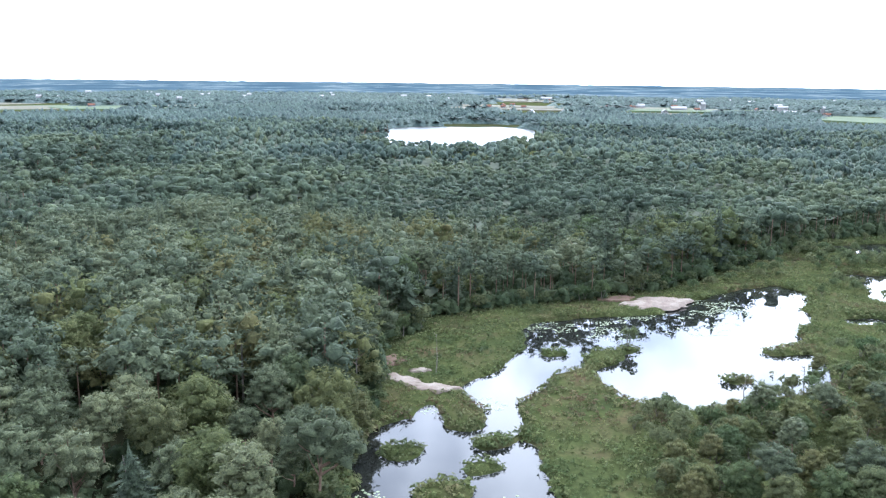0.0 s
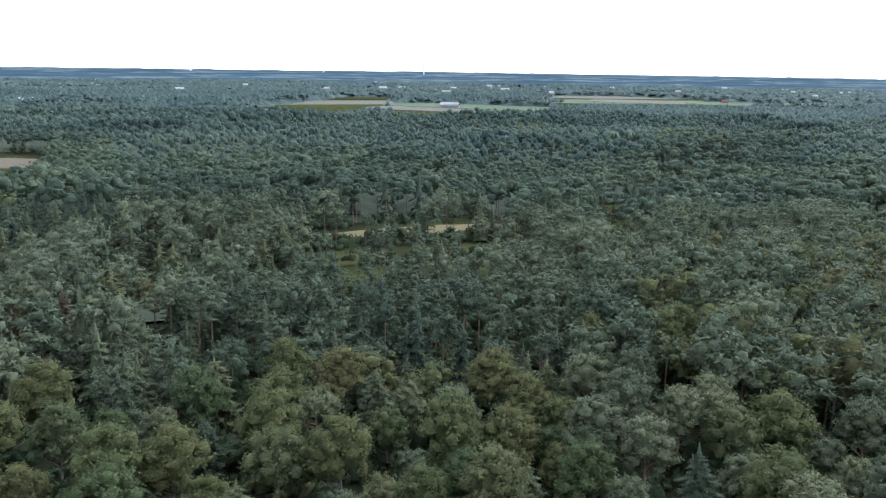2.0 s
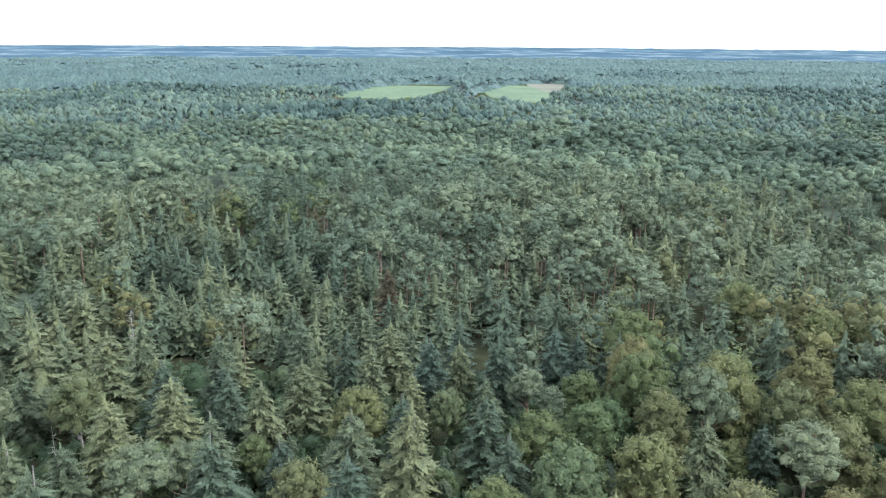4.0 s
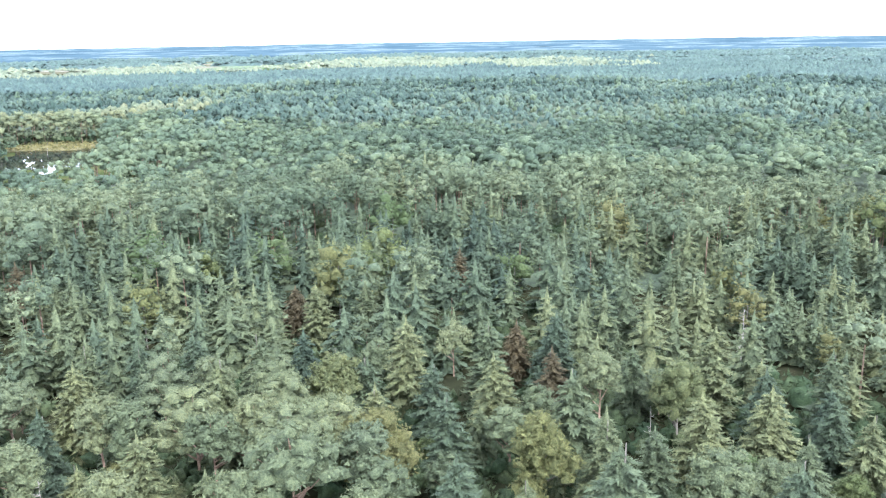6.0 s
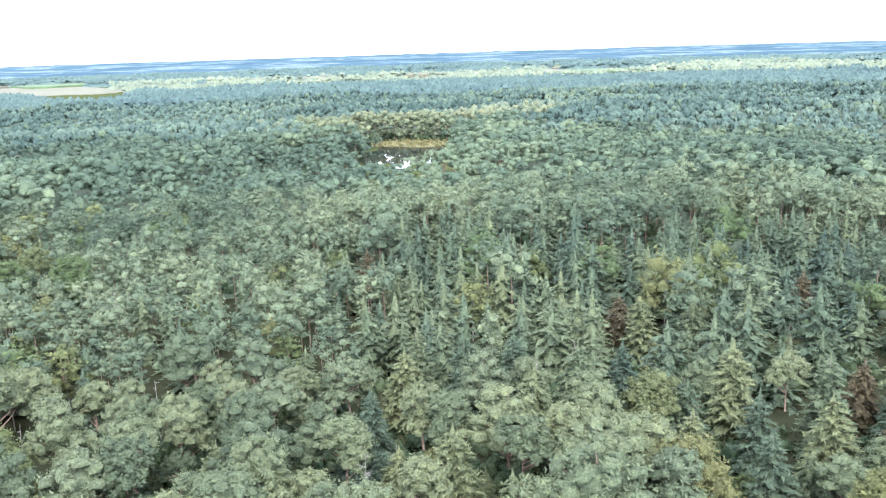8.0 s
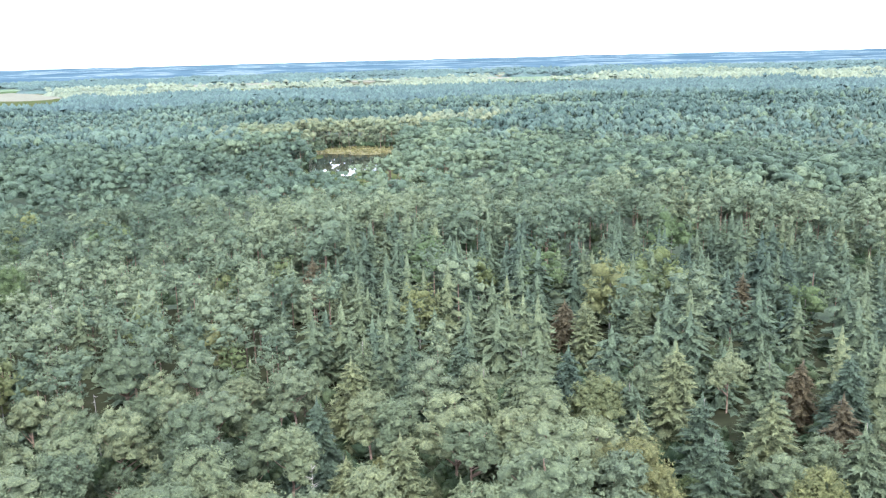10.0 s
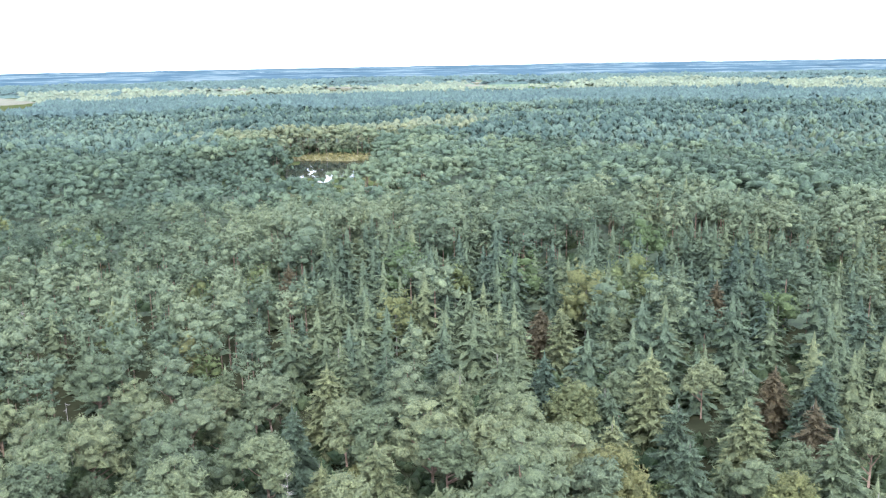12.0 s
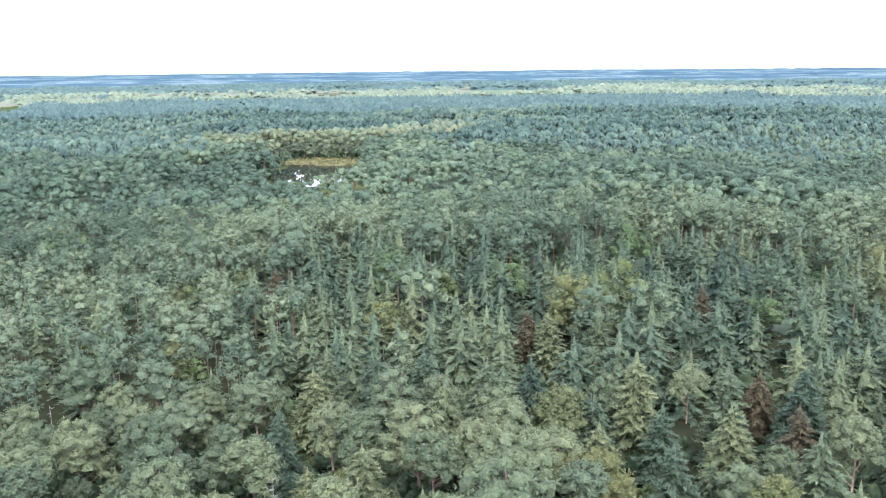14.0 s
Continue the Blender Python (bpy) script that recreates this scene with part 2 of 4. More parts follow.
# ---- the lie of the land ----
POOLS = [(4, 76, 15, 3, 125, 12.5), (-3, 112, 10, -4, 131, 8.5), (2, 128, 11.5, 6, 146, 7.5), (6, 147, 5.6, 22, 172, 6.4), (22, 172, 7, 30, 190, 9),
         (30, 191, 11, 60, 193, 17), (60, 190, 17, 78, 212, 15), (82, 220, 12, 94, 232, 8), (45, 160, 14, 62, 170, 17),
         (53, 172, 14, 66, 186, 17), (140, 243, 17, 126, 252, 5), (136, 244, 13, 128, 225, 11), (102, 204, 3.0, 107, 204, 3.4), (143, 295, 9, 168, 296, 15),
         (113, 275, 3, 121, 277, 3)]
ISLANDS = [(-6.2, 125.3, 3.6, -5.6, 126, 3.8), (8, 130, 2.6, 9, 130, 2.6), (5.6, 120.6, 2.5, 6.4, 121, 2.4), (-1, 112, 3.2, 1, 113, 3.2),
           (23.5, 176, 1.8, 25, 176.4, 1.6), (40, 178.2, 2.2, 40.8, 179.5, 2.0), (57.6, 160.6, 1.9, 60.4, 161, 1.5),
           (66.6, 164, 1.2, 67.2, 164.4, 1.1), (8.4, 144.3, 0.6, 8.8, 144.5, 0.5), (1, 152, 3.0, 3.6, 138.5, 4.0),
           (98, 187, 7, 72, 178, 1.6)]
EDGE_Y = [60, 115, 145, 165, 184, 200, 211, 221, 242, 262, 284, 297, 310, 340]
EDGE_X = [-22, -13, -12, -14, -11, -4, 16, 45, 72, 92, 113, 125, 141, 205]
CLEARINGS = [(-214, 198, 10.6, -184, 252, 9.0), (-172, 318, 9, -168, 330, 8), (-240, 595, 18, -250, 615, 14),
             (-482, 196, 22, -525, 224, 26), (-130, -522, 15, -172, -492, 18), (-123, -455, 17, -137, -476, 27),
             (20, 830, 74, 22, 945, 80), (-28, 945, 44, 46, 945, 44),
             (-880, 760, 60, -1090, 1090, 60), (-620, 1340, 110, -850, 1500, 130), (-940, 640, 40, -880, 690, 40),
             (-890, -205, 44, -1110, -190, 48), (-880, -70, 40, -1170, -40, 40), (90, -1500, 60, 260, -1980, 90),
             (-640, 1380, 60, -700, 1480, 60), (-1560, 90, 60, -1640, 270, 50)]

# scattered farmland between the far woods
farm = random.Random(19)
FARMLAND = []
for lo, hi, count in ((-34, 70, 26), (100, 150, 8), (150, 192, 15)):
    for i in range(count):
        az, dist = radians(farm.uniform(lo, hi)), farm.uniform(1150 if hi < 80 else 1750, 2300)
        FARMLAND.append((-dist * math.sin(az), dist * math.cos(az), farm.uniform(60, 170), farm.uniform(30, 70), math.degrees(az) + farm.uniform(-25, 25), farm.random() < 0.45))
for fx, fy, rx, ry, turn, green in FARMLAND:
    c, s = math.cos(radians(turn)) * rx * 0.7, math.sin(radians(turn)) * rx * 0.7
    CLEARINGS.append((fx - c, fy - s, ry, fx + c, fy + s, ry))


def shore(x, y):
    """Distance to the bog pools' water line, negative in the water."""
    x, y = np.asarray(x, float), np.asarray(y, float)
    d = np.full(x.shape, 1e9)
    for c in POOLS:
        d = np.minimum(d, capsule(x, y, c))
    for c in ISLANDS:
        d = np.maximum(d, -capsule(x, y, c))
    return d + (field_noise(x, y, 6, 3) - 0.5) * 2.6 + (field_noise(x, y, 2.2, 4) - 0.5) * 1.2


def bog(x, y):
    """Metres inside the open bog, negative in the woods."""
    x, y = np.asarray(x, float), np.asarray(y, float)
    d = x - np.interp(y, EDGE_Y, EDGE_X)
    d = np.minimum(d, np.minimum(y - 62 - 40 * np.clip((-12 - x) / 6, 0, 1), 335 - y))
    d = np.minimum(d, 230 - x) + (field_noise(x, y, 9, 5) - 0.5) * 6
    return d


def clearing(x, y):
    x, y = np.asarray(x, float), np.asarray(y, float)
    d = np.full(x.shape, 1e9)
    for k in (1.0, 1.13, 1.26):   # each opening stretched towards the camera so that it shows past the trees
        for c in CLEARINGS:
            d = np.minimum(d, capsule(x * k, y * k, c))
    return d


def lines(lo, hi, a, b, fine, grow=1.18, most=160.0):
    """Grid lines: even and fine from a to b, wider and wider out to lo and hi."""
    mid = list(np.arange(a, b + fine, fine))
    for sign, end in ((1, hi), (-1, lo)):
        step, out, p = fine, [], mid[-1] if sign > 0 else mid[0]
        while sign * (end - p) > 0:
            step = min(step * grow, most)
            p += sign * step
            out.append(p)
        mid = mid + out if sign > 0 else out[::-1] + mid
    return np.array(mid)


gx, gy = np.meshgrid(lines(-4900, 4900, -22, 172, 1.4), lines(-4900, 4900, 94, 312, 1.4), indexing="ij")
sd = shore(gx, gy)
gz = np.clip(sd * 0.45, -1.2, 0.8) + (field_noise(gx, gy, 3.0, 8) - 0.5) * 0.2 * (sd > 1) + 0.02
nx, ny = gx.shape
ids = np.arange(nx * ny).reshape(nx, ny)
quads = np.stack([ids[:-1, :-1], ids[1:, :-1], ids[1:, 1:], ids[:-1, 1:]], -1).reshape(-1, 4)
open_land = np.clip(np.maximum(bog(gx, gy) / 6 + 0.5, np.clip(0.5 - clearing(gx, gy) / 8, 0, 1)), 0, 1)
ground = new("ground", mesh_of("ground", np.stack([gx, gy, gz], -1).reshape(-1, 3), quads, M_GROUND, open_land, "open"))
tagged(ground, "forest floor and green bog turf sloping into dark pools", "ground", kind="structure")


def sheet(name, label, category, mat, x, y, rx, ry, turn=0.0, z=0.1, kind="structure", ragged=0.12, seed=0, n=64, boxy=1.0):
    """A flat patch of land or water with an uneven rim and a shallow edge."""
    t = np.linspace(0, 2 * math.pi, n, endpoint=False)
    r = 1 + (field_noise(np.cos(t) * 3 + 50, np.sin(t) * 3 + 50, 1.0, seed) - 0.5) * 2 * ragged
    c, s = math.cos(radians(turn)), math.sin(radians(turn))
    px, py = rx * r * np.sign(np.cos(t)) * np.abs(np.cos(t)) ** boxy, ry * r * np.sign(np.sin(t)) * np.abs(np.sin(t)) ** boxy
    rim = np.stack([x + c * px - s * py, y + s * px + c * py, np.full(n, z)], -1)
    low = rim + (rim - (x, y, z)) * 0.02
    low[:, 2] = -0.3
    V = np.concatenate([[[x, y, z]], rim, low])
    i = np.arange(n)
    j = (i + 1) % n
    F = np.concatenate([np.stack([0 * i, 1 + i, 1 + j], -1), np.stack([1 + i, 1 + n + i, 1 + j], -1), np.stack([1 + j, 1 + n + i, 1 + n + j], -1)])
    flat = mesh_of(name, V, F, mat)
    flat.polygons.foreach_set("use_smooth", [False] * len(flat.polygons))
    return tagged(new(name, flat), label, category, kind=kind)


water = new("water", mesh_of("water", [(-60, 70, 0), (240, 70, 0), (240, 330, 0), (-60, 330, 0)], [(0, 1, 2, 3)], M_WATER))
tagged(water, "dark still bog water mirroring a cloudy sky", "water", kind="structure")
sheet("water", "wide bright lake among the woods", "lake", M_LAKE, 16, 870, 80, 150, 0, 1.0, seed=3, ragged=0.08, boxy=0.5)
sheet("water", "small dark pool in a sunlit clearing", "pool", M_WATER, -131, -458, 28, 46, -16, 1.0, seed=5, ragged=0.3)
sheet("ground", "pale yellow grass bank beside a dark pool", "bog grass", M_HEATH, -153, -506, 31, 19, 150, 1.1, seed=6, ragged=0.35)
sheet("ground", "straw-coloured forest meadow", "meadow", M_HEATH, -200, 226, 33, 7, 61, 1.05, seed=8)
sheet("ground", "bare reddish soil of a felled clearing", "clearing", M_CLEARCUT, -506, 212, 34, 24, 30, 1.05, seed=9)
for i, (fx, fy, rx, ry, turn, mat) in enumerate(((-985, 930, 190, 70, 60, M_TANFIELD), (-700, 1400, 190, 90, 45, M_GREENFIELD), (-880, 1540, 160, 70, 45, M_TANFIELD),
                                  (-990, -200, 140, 55, -5, M_GREENFIELD), (-1000, -55, 150, 45, 10, M_GREENFIELD), (-1130, -20, 120, 30, 10, M_TANFIELD),
                                  (180, -1750, 90, 260, 20, M_TANFIELD), (-910, 665, 60, 25, 45, M_TANFIELD), (-1600, 180, 50, 110, 20, M_TANFIELD),
                                  (-690, 1410, 120, 70, 20, M_TANFIELD), (620, 1930, 60, 40, 0, M_TANFIELD))):
    sheet("field", "green meadow beyond the woods" if mat is M_GREENFIELD else "straw-coloured stubble field beyond the woods", "field", mat,
          fx, fy, rx, ry, turn, 1.1 + 0.06 * i, seed=int(abs(fx)), ragged=0.12, boxy=0.55)
for i, (fx, fy, rx, ry, turn, green) in enumerate(FARMLAND):
    sheet("field", "green meadow beyond the woods" if green else "straw-coloured stubble field beyond the woods", "field", M_GREENFIELD if green else M_TANFIELD,
          fx, fy, rx * 1.1, ry * 1.15, turn, 1.9 + 0.06 * i, seed=int(abs(fx)), ragged=0.1, n=40, boxy=0.5)


# ---- trees: shapes ----
def unit(v):
    return v / (np.linalg.norm(v, axis=-1, keepdims=True) + 1e-9)


def sprays(C, N, size, r, along=None, wide=0.7, loose=0.45):
    """One small pointed leaf spray at each place C, lying roughly across N."""
    k = len(C)
    N = unit(N + r.normal(0, loose, (k, 3)))
    t = r.normal(0, 1, (k, 3)) if along is None else along + r.normal(0, 0.25, (k, 3))
    t = unit(t - (t * N).sum(1, keepdims=True) * N)
    s = np.cross(N, t)
    size = np.broadcast_to(size, (k,))[:, None] * r.uniform(0.7, 1.3, (k, 1))
    V = np.stack([C + t * size, C - t * size * 0.6 + s * size * wide, C - t * size * 0.6 - s * size * wide], 1).reshape(-1, 3)
    return V, np.arange(3 * k).reshape(-1, 3)


def joined(pieces):
    V, F, base = [], [], 0
    for v, f in pieces:
        V.append(v)
        F.append(np.asarray(f) + base)
        base += len(v)
    return np.concatenate(V), np.concatenate(F)


def rod(points, radii, sides=6):
    """A tapered limb along points, triangles only."""
    P = np.asarray(points, float)
    d = unit(np.gradient(P, axis=0))
    ref = np.where(np.abs(d[:, 2:3]) > 0.9, [[1.0, 0, 0]], [[0, 0, 1.0]])
    u = unit(np.cross(d, ref))
    w = np.cross(d, u)
    t = np.linspace(0, 2 * math.pi, sides, endpoint=False)
    R = np.asarray(radii)[:, None, None]
    V = (P[:, None] + R * (u[:, None] * np.cos(t)[None, :, None] + w[:, None] * np.sin(t)[None, :, None])).reshape(-1, 3)
    F = []
    for i in range(len(P) - 1):
        for j in range(sides):
            a, b = i * sides + j, i * sides + (j + 1) % sides
            F += [(a, b, b + sides), (a, b + sides, a + sides)]
    return V, np.array(F)


def ball(r, k, top=0.35):
    """Directions spread over a sphere, most of them on its upper side."""
    v = unit(r.normal(0, 1, (k, 3)))
    low = v[:, 2] < -top
    v[low, 2] *= -1
    return v


def ico(level):
    bm = bmesh.new()
    bmesh.ops.create_icosphere(bm, subdivisions=level, radius=1.0)
    V = np.array([v.co[:] for v in bm.verts])
    F = np.array([[v.index for v in f.verts] for f in bm.faces])
    bm.free()
    return V, F


ICO = {1: ico(1), 2: ico(2)}


def lump(c, s, r, level, rough, open_below=False):
    """One dense, knobbly mass of twigs and needles."""
    V, F = ICO[level]
    if open_below:
        F = F[V[F].mean(1)[:, 2] > -0.5]
    a = r.uniform(0, 6.283)
    R = np.array([[math.cos(a), -math.sin(a), 0], [math.sin(a), math.cos(a), 0], [0, 0, 1]])
    return (V @ R) * (1 + r.normal(0, rough, (len(V), 1))) * s + c, F


def fringe(c, s, r, count, size, wide=0.5):
    """Sprays that stick out of a lump and break its outline."""
    v = ball(r, count, 0.4)
    return sprays(c + v * s * r.uniform(0.92, 1.12, (count, 1)), r.normal(0, 1, (count, 3)) + [0, 0, 0.8], size, r, along=v, wide=wide, loose=0.2)


def heads_of(kind, r):
    """The rounded heads that make up a crown, for a tree of height 15: centres and radii."""
    if kind == "pine":
        R, deep = r.uniform(2.3, 3.3), r.uniform(2.2, 4.4)
        heads = [(np.array([0, 0, 14.6 - deep]), np.array([R * r.uniform(0.9, 1.15), R * r.uniform(0.9, 1.15), deep]))]
        for i in range(r.integers(1, 4)):
            a, g = r.uniform(0, 6.283), r.uniform(0.5, 0.75)
            heads.append((np.array([math.cos(a) * R * 0.75, math.sin(a) * R * 0.75, 14.0 - deep - r.uniform(0.3, 2.2)]), np.array([R * g, R * g, deep * r.uniform(0.45, 0.75)])))
        return heads
    R, deep = r.uniform(2.9, 3.8), r.uniform(4.2, 5.4)
    heads = [(np.array([0, 0, 14.0 - deep]), np.array([R * r.uniform(0.9, 1.1), R * r.uniform(0.9, 1.1), deep]))]
    for i in range(r.integers(2, 5)):
        a, g = r.uniform(0, 6.283), r.uniform(0.5, 0.7)
        heads.append((np.array([math.cos(a) * R * 0.7, math.sin(a) * R * 0.7, 12.6 - deep - r.uniform(-0.6, 2.6)]), np.array([R * g, R * g, deep * r.uniform(0.5, 0.75)])))
    return heads


def domed_crown(kind, r, clumps, needles, size):
    """Heads covered with overlapping clumps of twigs, each clump bristling with small sprays."""
    heads = heads_of(kind, r)[:1 if clumps < 6 else 4]
    area = np.array([h[1][0] * h[1][2] for h in heads])
    out, C = [], []
    flat = 0.68 if kind == "pine" else 0.85
    for (c, rad), share in zip(heads, area / area.sum()):
        k = max(3, int(round(clumps * share)))
        zf = 1 - (np.arange(k) + 0.5) / k * 1.3
        a = np.arange(k) * 2.39996 + r.uniform(0, 6.283)
        q = np.sqrt(np.maximum(1 - zf * zf, 0))
        P = c + np.stack([q * np.cos(a), q * np.sin(a), zf], -1) * rad * r.uniform(0.74, 1.02, (k, 1))
        g = 1.12 * math.sqrt(2.6 * rad[0] * rad[2] / k)
        if clumps > 14:
            out.append(lump(c, rad * 0.66, r, 1, 0.1, True))
        for p in P:
            s = g * np.array([1, 1, flat]) * r.uniform(0.72, 1.18, 3)
            out.append(lump(p - [0, 0, 0.12 * g], s * (0.63 if clumps > 14 else 0.46 if clumps > 6 else 0.62), r, 1, 0.24, True))
            v = ball(r, needles, 0.3)
            lie = v * 0.5 + (p - c) / rad * 0.4 + [0, 0, 0.45]
            out.append(sprays(p + v * s * r.uniform(0.56, 1.02, (needles, 1)), lie, size, r, along=v + [0, 0, 0.15], wide=0.42 if kind == "pine" else 0.55, loose=0.55))
        C.append(P)
    return joined(out), np.concatenate(C)


def spruce_crown(r, branches, twigs):
    """Whorls of drooping branches carrying flat sprays, smaller towards the tip, round a dark core."""
    H, R, base = 14.0 * r.uniform(0.86, 1.0), r.uniform(3.7, 4.7), r.uniform(0.4, 1.8)
    out, tips, ways, sizes = [], [], [], []
    droop, ragged, blunt = r.uniform(0.15, 0.5), r.uniform(0.12, 0.28), r.uniform(0.40, 0.62)
    for i in range(branches):
        f = ((i + r.uniform(0, 1)) / branches) ** 1.1
        z = base + (H - base) * f
        lj = (R * (1 - min(f, 1.0)) ** blunt + 0.12) * r.uniform(1 - 1.6 * ragged, 1 + ragged)
        a = i * 2.39996 + r.uniform(-0.5, 0.5)
        o, s = np.array([math.cos(a), math.sin(a), 0]), np.array([-math.sin(a), math.cos(a), 0])
        w = lj * r.uniform(0.20, 0.30) + 0.12
        sag = lj * droop * r.uniform(0.7, 1.3)

        def at(q):
            return o * lj * q + [0, 0, z + 0.10 * lj * q - sag * q * q]
        V = np.array([at(0.05), at(0.62) + s * w * 0.7, at(0.62) - s * w * 0.7, at(0.98)])
        out.append((V, np.array([(0, 1, 3), (0, 3, 2)])))
        for j in range(twigs):
            q = 0.30 + 0.72 * (j + 0.5) / twigs
            side = (1, -1)[j % 2] * r.uniform(0.3, 1.1)
            tips.append(at(q) + s * side * w * (1.25 - q * 0.8) + [0, 0, r.uniform(-0.08, 0.08)])
            ways.append(o * 0.9 + s * side * 0.8 + [0, 0, -0.25])
            sizes.append((0.17 + 0.085 * lj) * (14.0 / max(twigs, 6)) ** 0.5)
    k = 7
    for g in range(4):
        z0 = base + (H - base) * g / 4
        t = np.linspace(0, 2 * math.pi, k, endpoint=False) + g
        ring = np.stack([np.cos(t), np.sin(t), 0 * t], -1) * R * 0.5 * (1 - g / 4) ** 0.8 * r.uniform(0.8, 1.2, (k, 1)) + [0, 0, z0]
        V = np.concatenate([ring, [[0, 0, z0 + (H - base) * 0.36]]])
        out.append((V, np.array([(i, (i + 1) % k, k) for i in range(k)])))
    out.append(sprays(np.array(tips), np.tile([0, 0, 1.0], (len(tips), 1)), np.array(sizes), r, along=np.array(ways), wide=0.36, loose=0.5))
    top = np.array([[0, 0, H + 0.5], [0.14, 0, H - 0.9], [-0.07, 0.12, H - 0.9], [-0.07, -0.12, H - 0.9]])
    out.append((top, np.array([(0, 1, 2), (0, 2, 3), (0, 3, 1)])))
    return joined(out)


DETAIL = {"full": (36, 54, 0.24, 150, 14), "plain": (9, 22, 0.48, 52, 5), "rough": (4, 9, 0.66, 34, 1)}


def crown_of(kind, r, detail):
    clumps, needles, size, branches, twigs = DETAIL[detail]
    if kind == "spruce":
        return spruce_crown(r, branches, twigs), None
    return domed_crown(kind, r, clumps if kind == "pine" else int(clumps * 1.25), needles, size if kind == "pine" else size * 1.1)


def stem_of(kind, r, C=None, sides=6):
    H = {"pine": 13.4, "leaf": 11.0}.get(kind, 13.5)
    lean = r.normal(0, 0.35, 2)
    z = np.linspace(-0.3, H, 6)
    bend = (z / H) ** 1.6
    P = np.stack([lean[0] * bend, lean[1] * bend, z], -1)
    rad = {"pine": 0.20, "leaf": 0.19}.get(kind, 0.19) * np.linspace(1.15, 0.25, 6)
    out = [rod(P, rad, sides)]
    welds = []
    if C is not None:
        for c in C[::3]:
            z0 = min(max(5.0, c[2] - 1.2 - 0.5 * math.hypot(c[0], c[1])), H - 0.8)
            a = np.array([np.interp(z0, z, P[:, 0]), np.interp(z0, z, P[:, 1]), z0])
            m = a * 0.45 + c * 0.55 - [0, 0, 0.35]
            out.append(rod([a, m, c], [float(np.interp(z0, z, rad)), 0.06, 0.03], 5))
            welds.append((int(np.argmin(np.abs(z - z0))) * sides, sum(len(o[0]) for o in out[:-1])))
    V, F = joined(out)
    return V, np.concatenate([F, np.array([(a, b, b + 1) for a, b in welds])]) if welds else F


def tree_shapes(kind, count, seed, detail):
    made = []
    for v in range(count):
        r = np.random.default_rng(seed + v)
        crown, C = crown_of(kind, r, detail)
        made.append((crown, stem_of(kind, r, C if detail == "full" else None)))
    return made


FOLIAGE = {"pine": M_PINE, "spruce": M_SPRUCE, "leaf": M_LEAF}
BARK = {"pine": M_BARK, "spruce": M_GREYBARK, "leaf": M_GREYBARK}
NAMES = {"pine": "pine_tree", "spruce": "spruce_tree", "leaf": "broadleaf_tree"}
LABELS = {"pine": "tall Scots pine with a grey-green lumpy crown in the forest",
          "spruce": "conical blue-green spruce with drooping layered branches in the forest",
          "leaf": "rounded olive-yellow broadleaf tree among conifers"}
GROUPS = {"pine": "pines of the forest", "spruce": "spruces of the forest", "leaf": "broadleaf trees of the forest"}
MODELS = {}
FULL = {"pine": 9, "spruce": 8, "leaf": 7, "dry": 3}   # so many full shapes, then three plainer ones
for kind, seed in (("pine", 100), ("spruce", 200), ("leaf", 300)):
    MODELS[kind] = [(mesh_of("crown", *crown, FOLIAGE[kind]), mesh_of("trunk", *stem, BARK[kind]))
                    for crown, stem in tree_shapes(kind, FULL[kind], seed, "full") + tree_shapes(kind, 3, seed + 50, "plain")]


def make_tree(kind, v, m, crown_mat=None):
    """One tree: an empty at its foot with a trunk and a crown."""
    tree = new(NAMES[kind])
    tagged(tree, LABELS[kind], "tree", GROUPS[kind])
    crown, trunk = MODELS[kind][v]
    part("trunk", trunk, tree)
    part("crown", crown, tree)
    tree.matrix_world = m
    return tree


# ---- where the trees stand ----
def kind_at(x, y, u):
    """Which tree grows at a place: stands of pine, spruce and broadleaf."""
    az, rr = math.degrees(math.atan2(-x, y)) % 360, math.hypot(x, y)
    if az > 270:
        az -= 360
    patch = float(field_noise(x, y, 38, 21))
    az += (float(field_noise(x, y, 45, 22)) - 0.5) * 44
    rr += (float(field_noise(x, y, 30, 23)) - 0.5) * 60
    if az < 28:
        w = (0.52, 0.15, 0.33)
    elif az < 80:
        w = (0.14, 0.16, 0.70) if rr < 128 else (0.45, 0.42, 0.13)
    elif az < 98:
        w = (0.15, 0.50, 0.35) if rr < 170 else (0.6, 0.25, 0.15)
    elif az < 142:
        w = (0.14, 0.72, 0.14) if rr < 230 else (0.55, 0.33, 0.12)
    elif az < 163:
        w = ((0.62, 0.26, 0.12) if rr < 104 else (0.20, 0.70, 0.10)) if rr < 240 else (0.8, 0.1, 0.1)
    elif az < 200:
        w = (0.78, 0.05, 0.17) if rr < 130 else (0.70, 0.10, 0.20)
    else:
        w = (0.6, 0.2, 0.2)
    if rr > 330:
        w = (0.78, 0.12, 0.10)
    # more of the paler broadleaf round the pool, in place of sunlight there
    if math.hypot(x + 165, y + 590) < 110:
        w = (0.68, 0.0, 0.32)
    q = 0.6 * u + 0.4 * patch if rr > 200 else 0.8 * u + 0.2 * patch
    return "pine" if q < w[0] else "spruce" if q < w[0] + w[1] else "leaf"


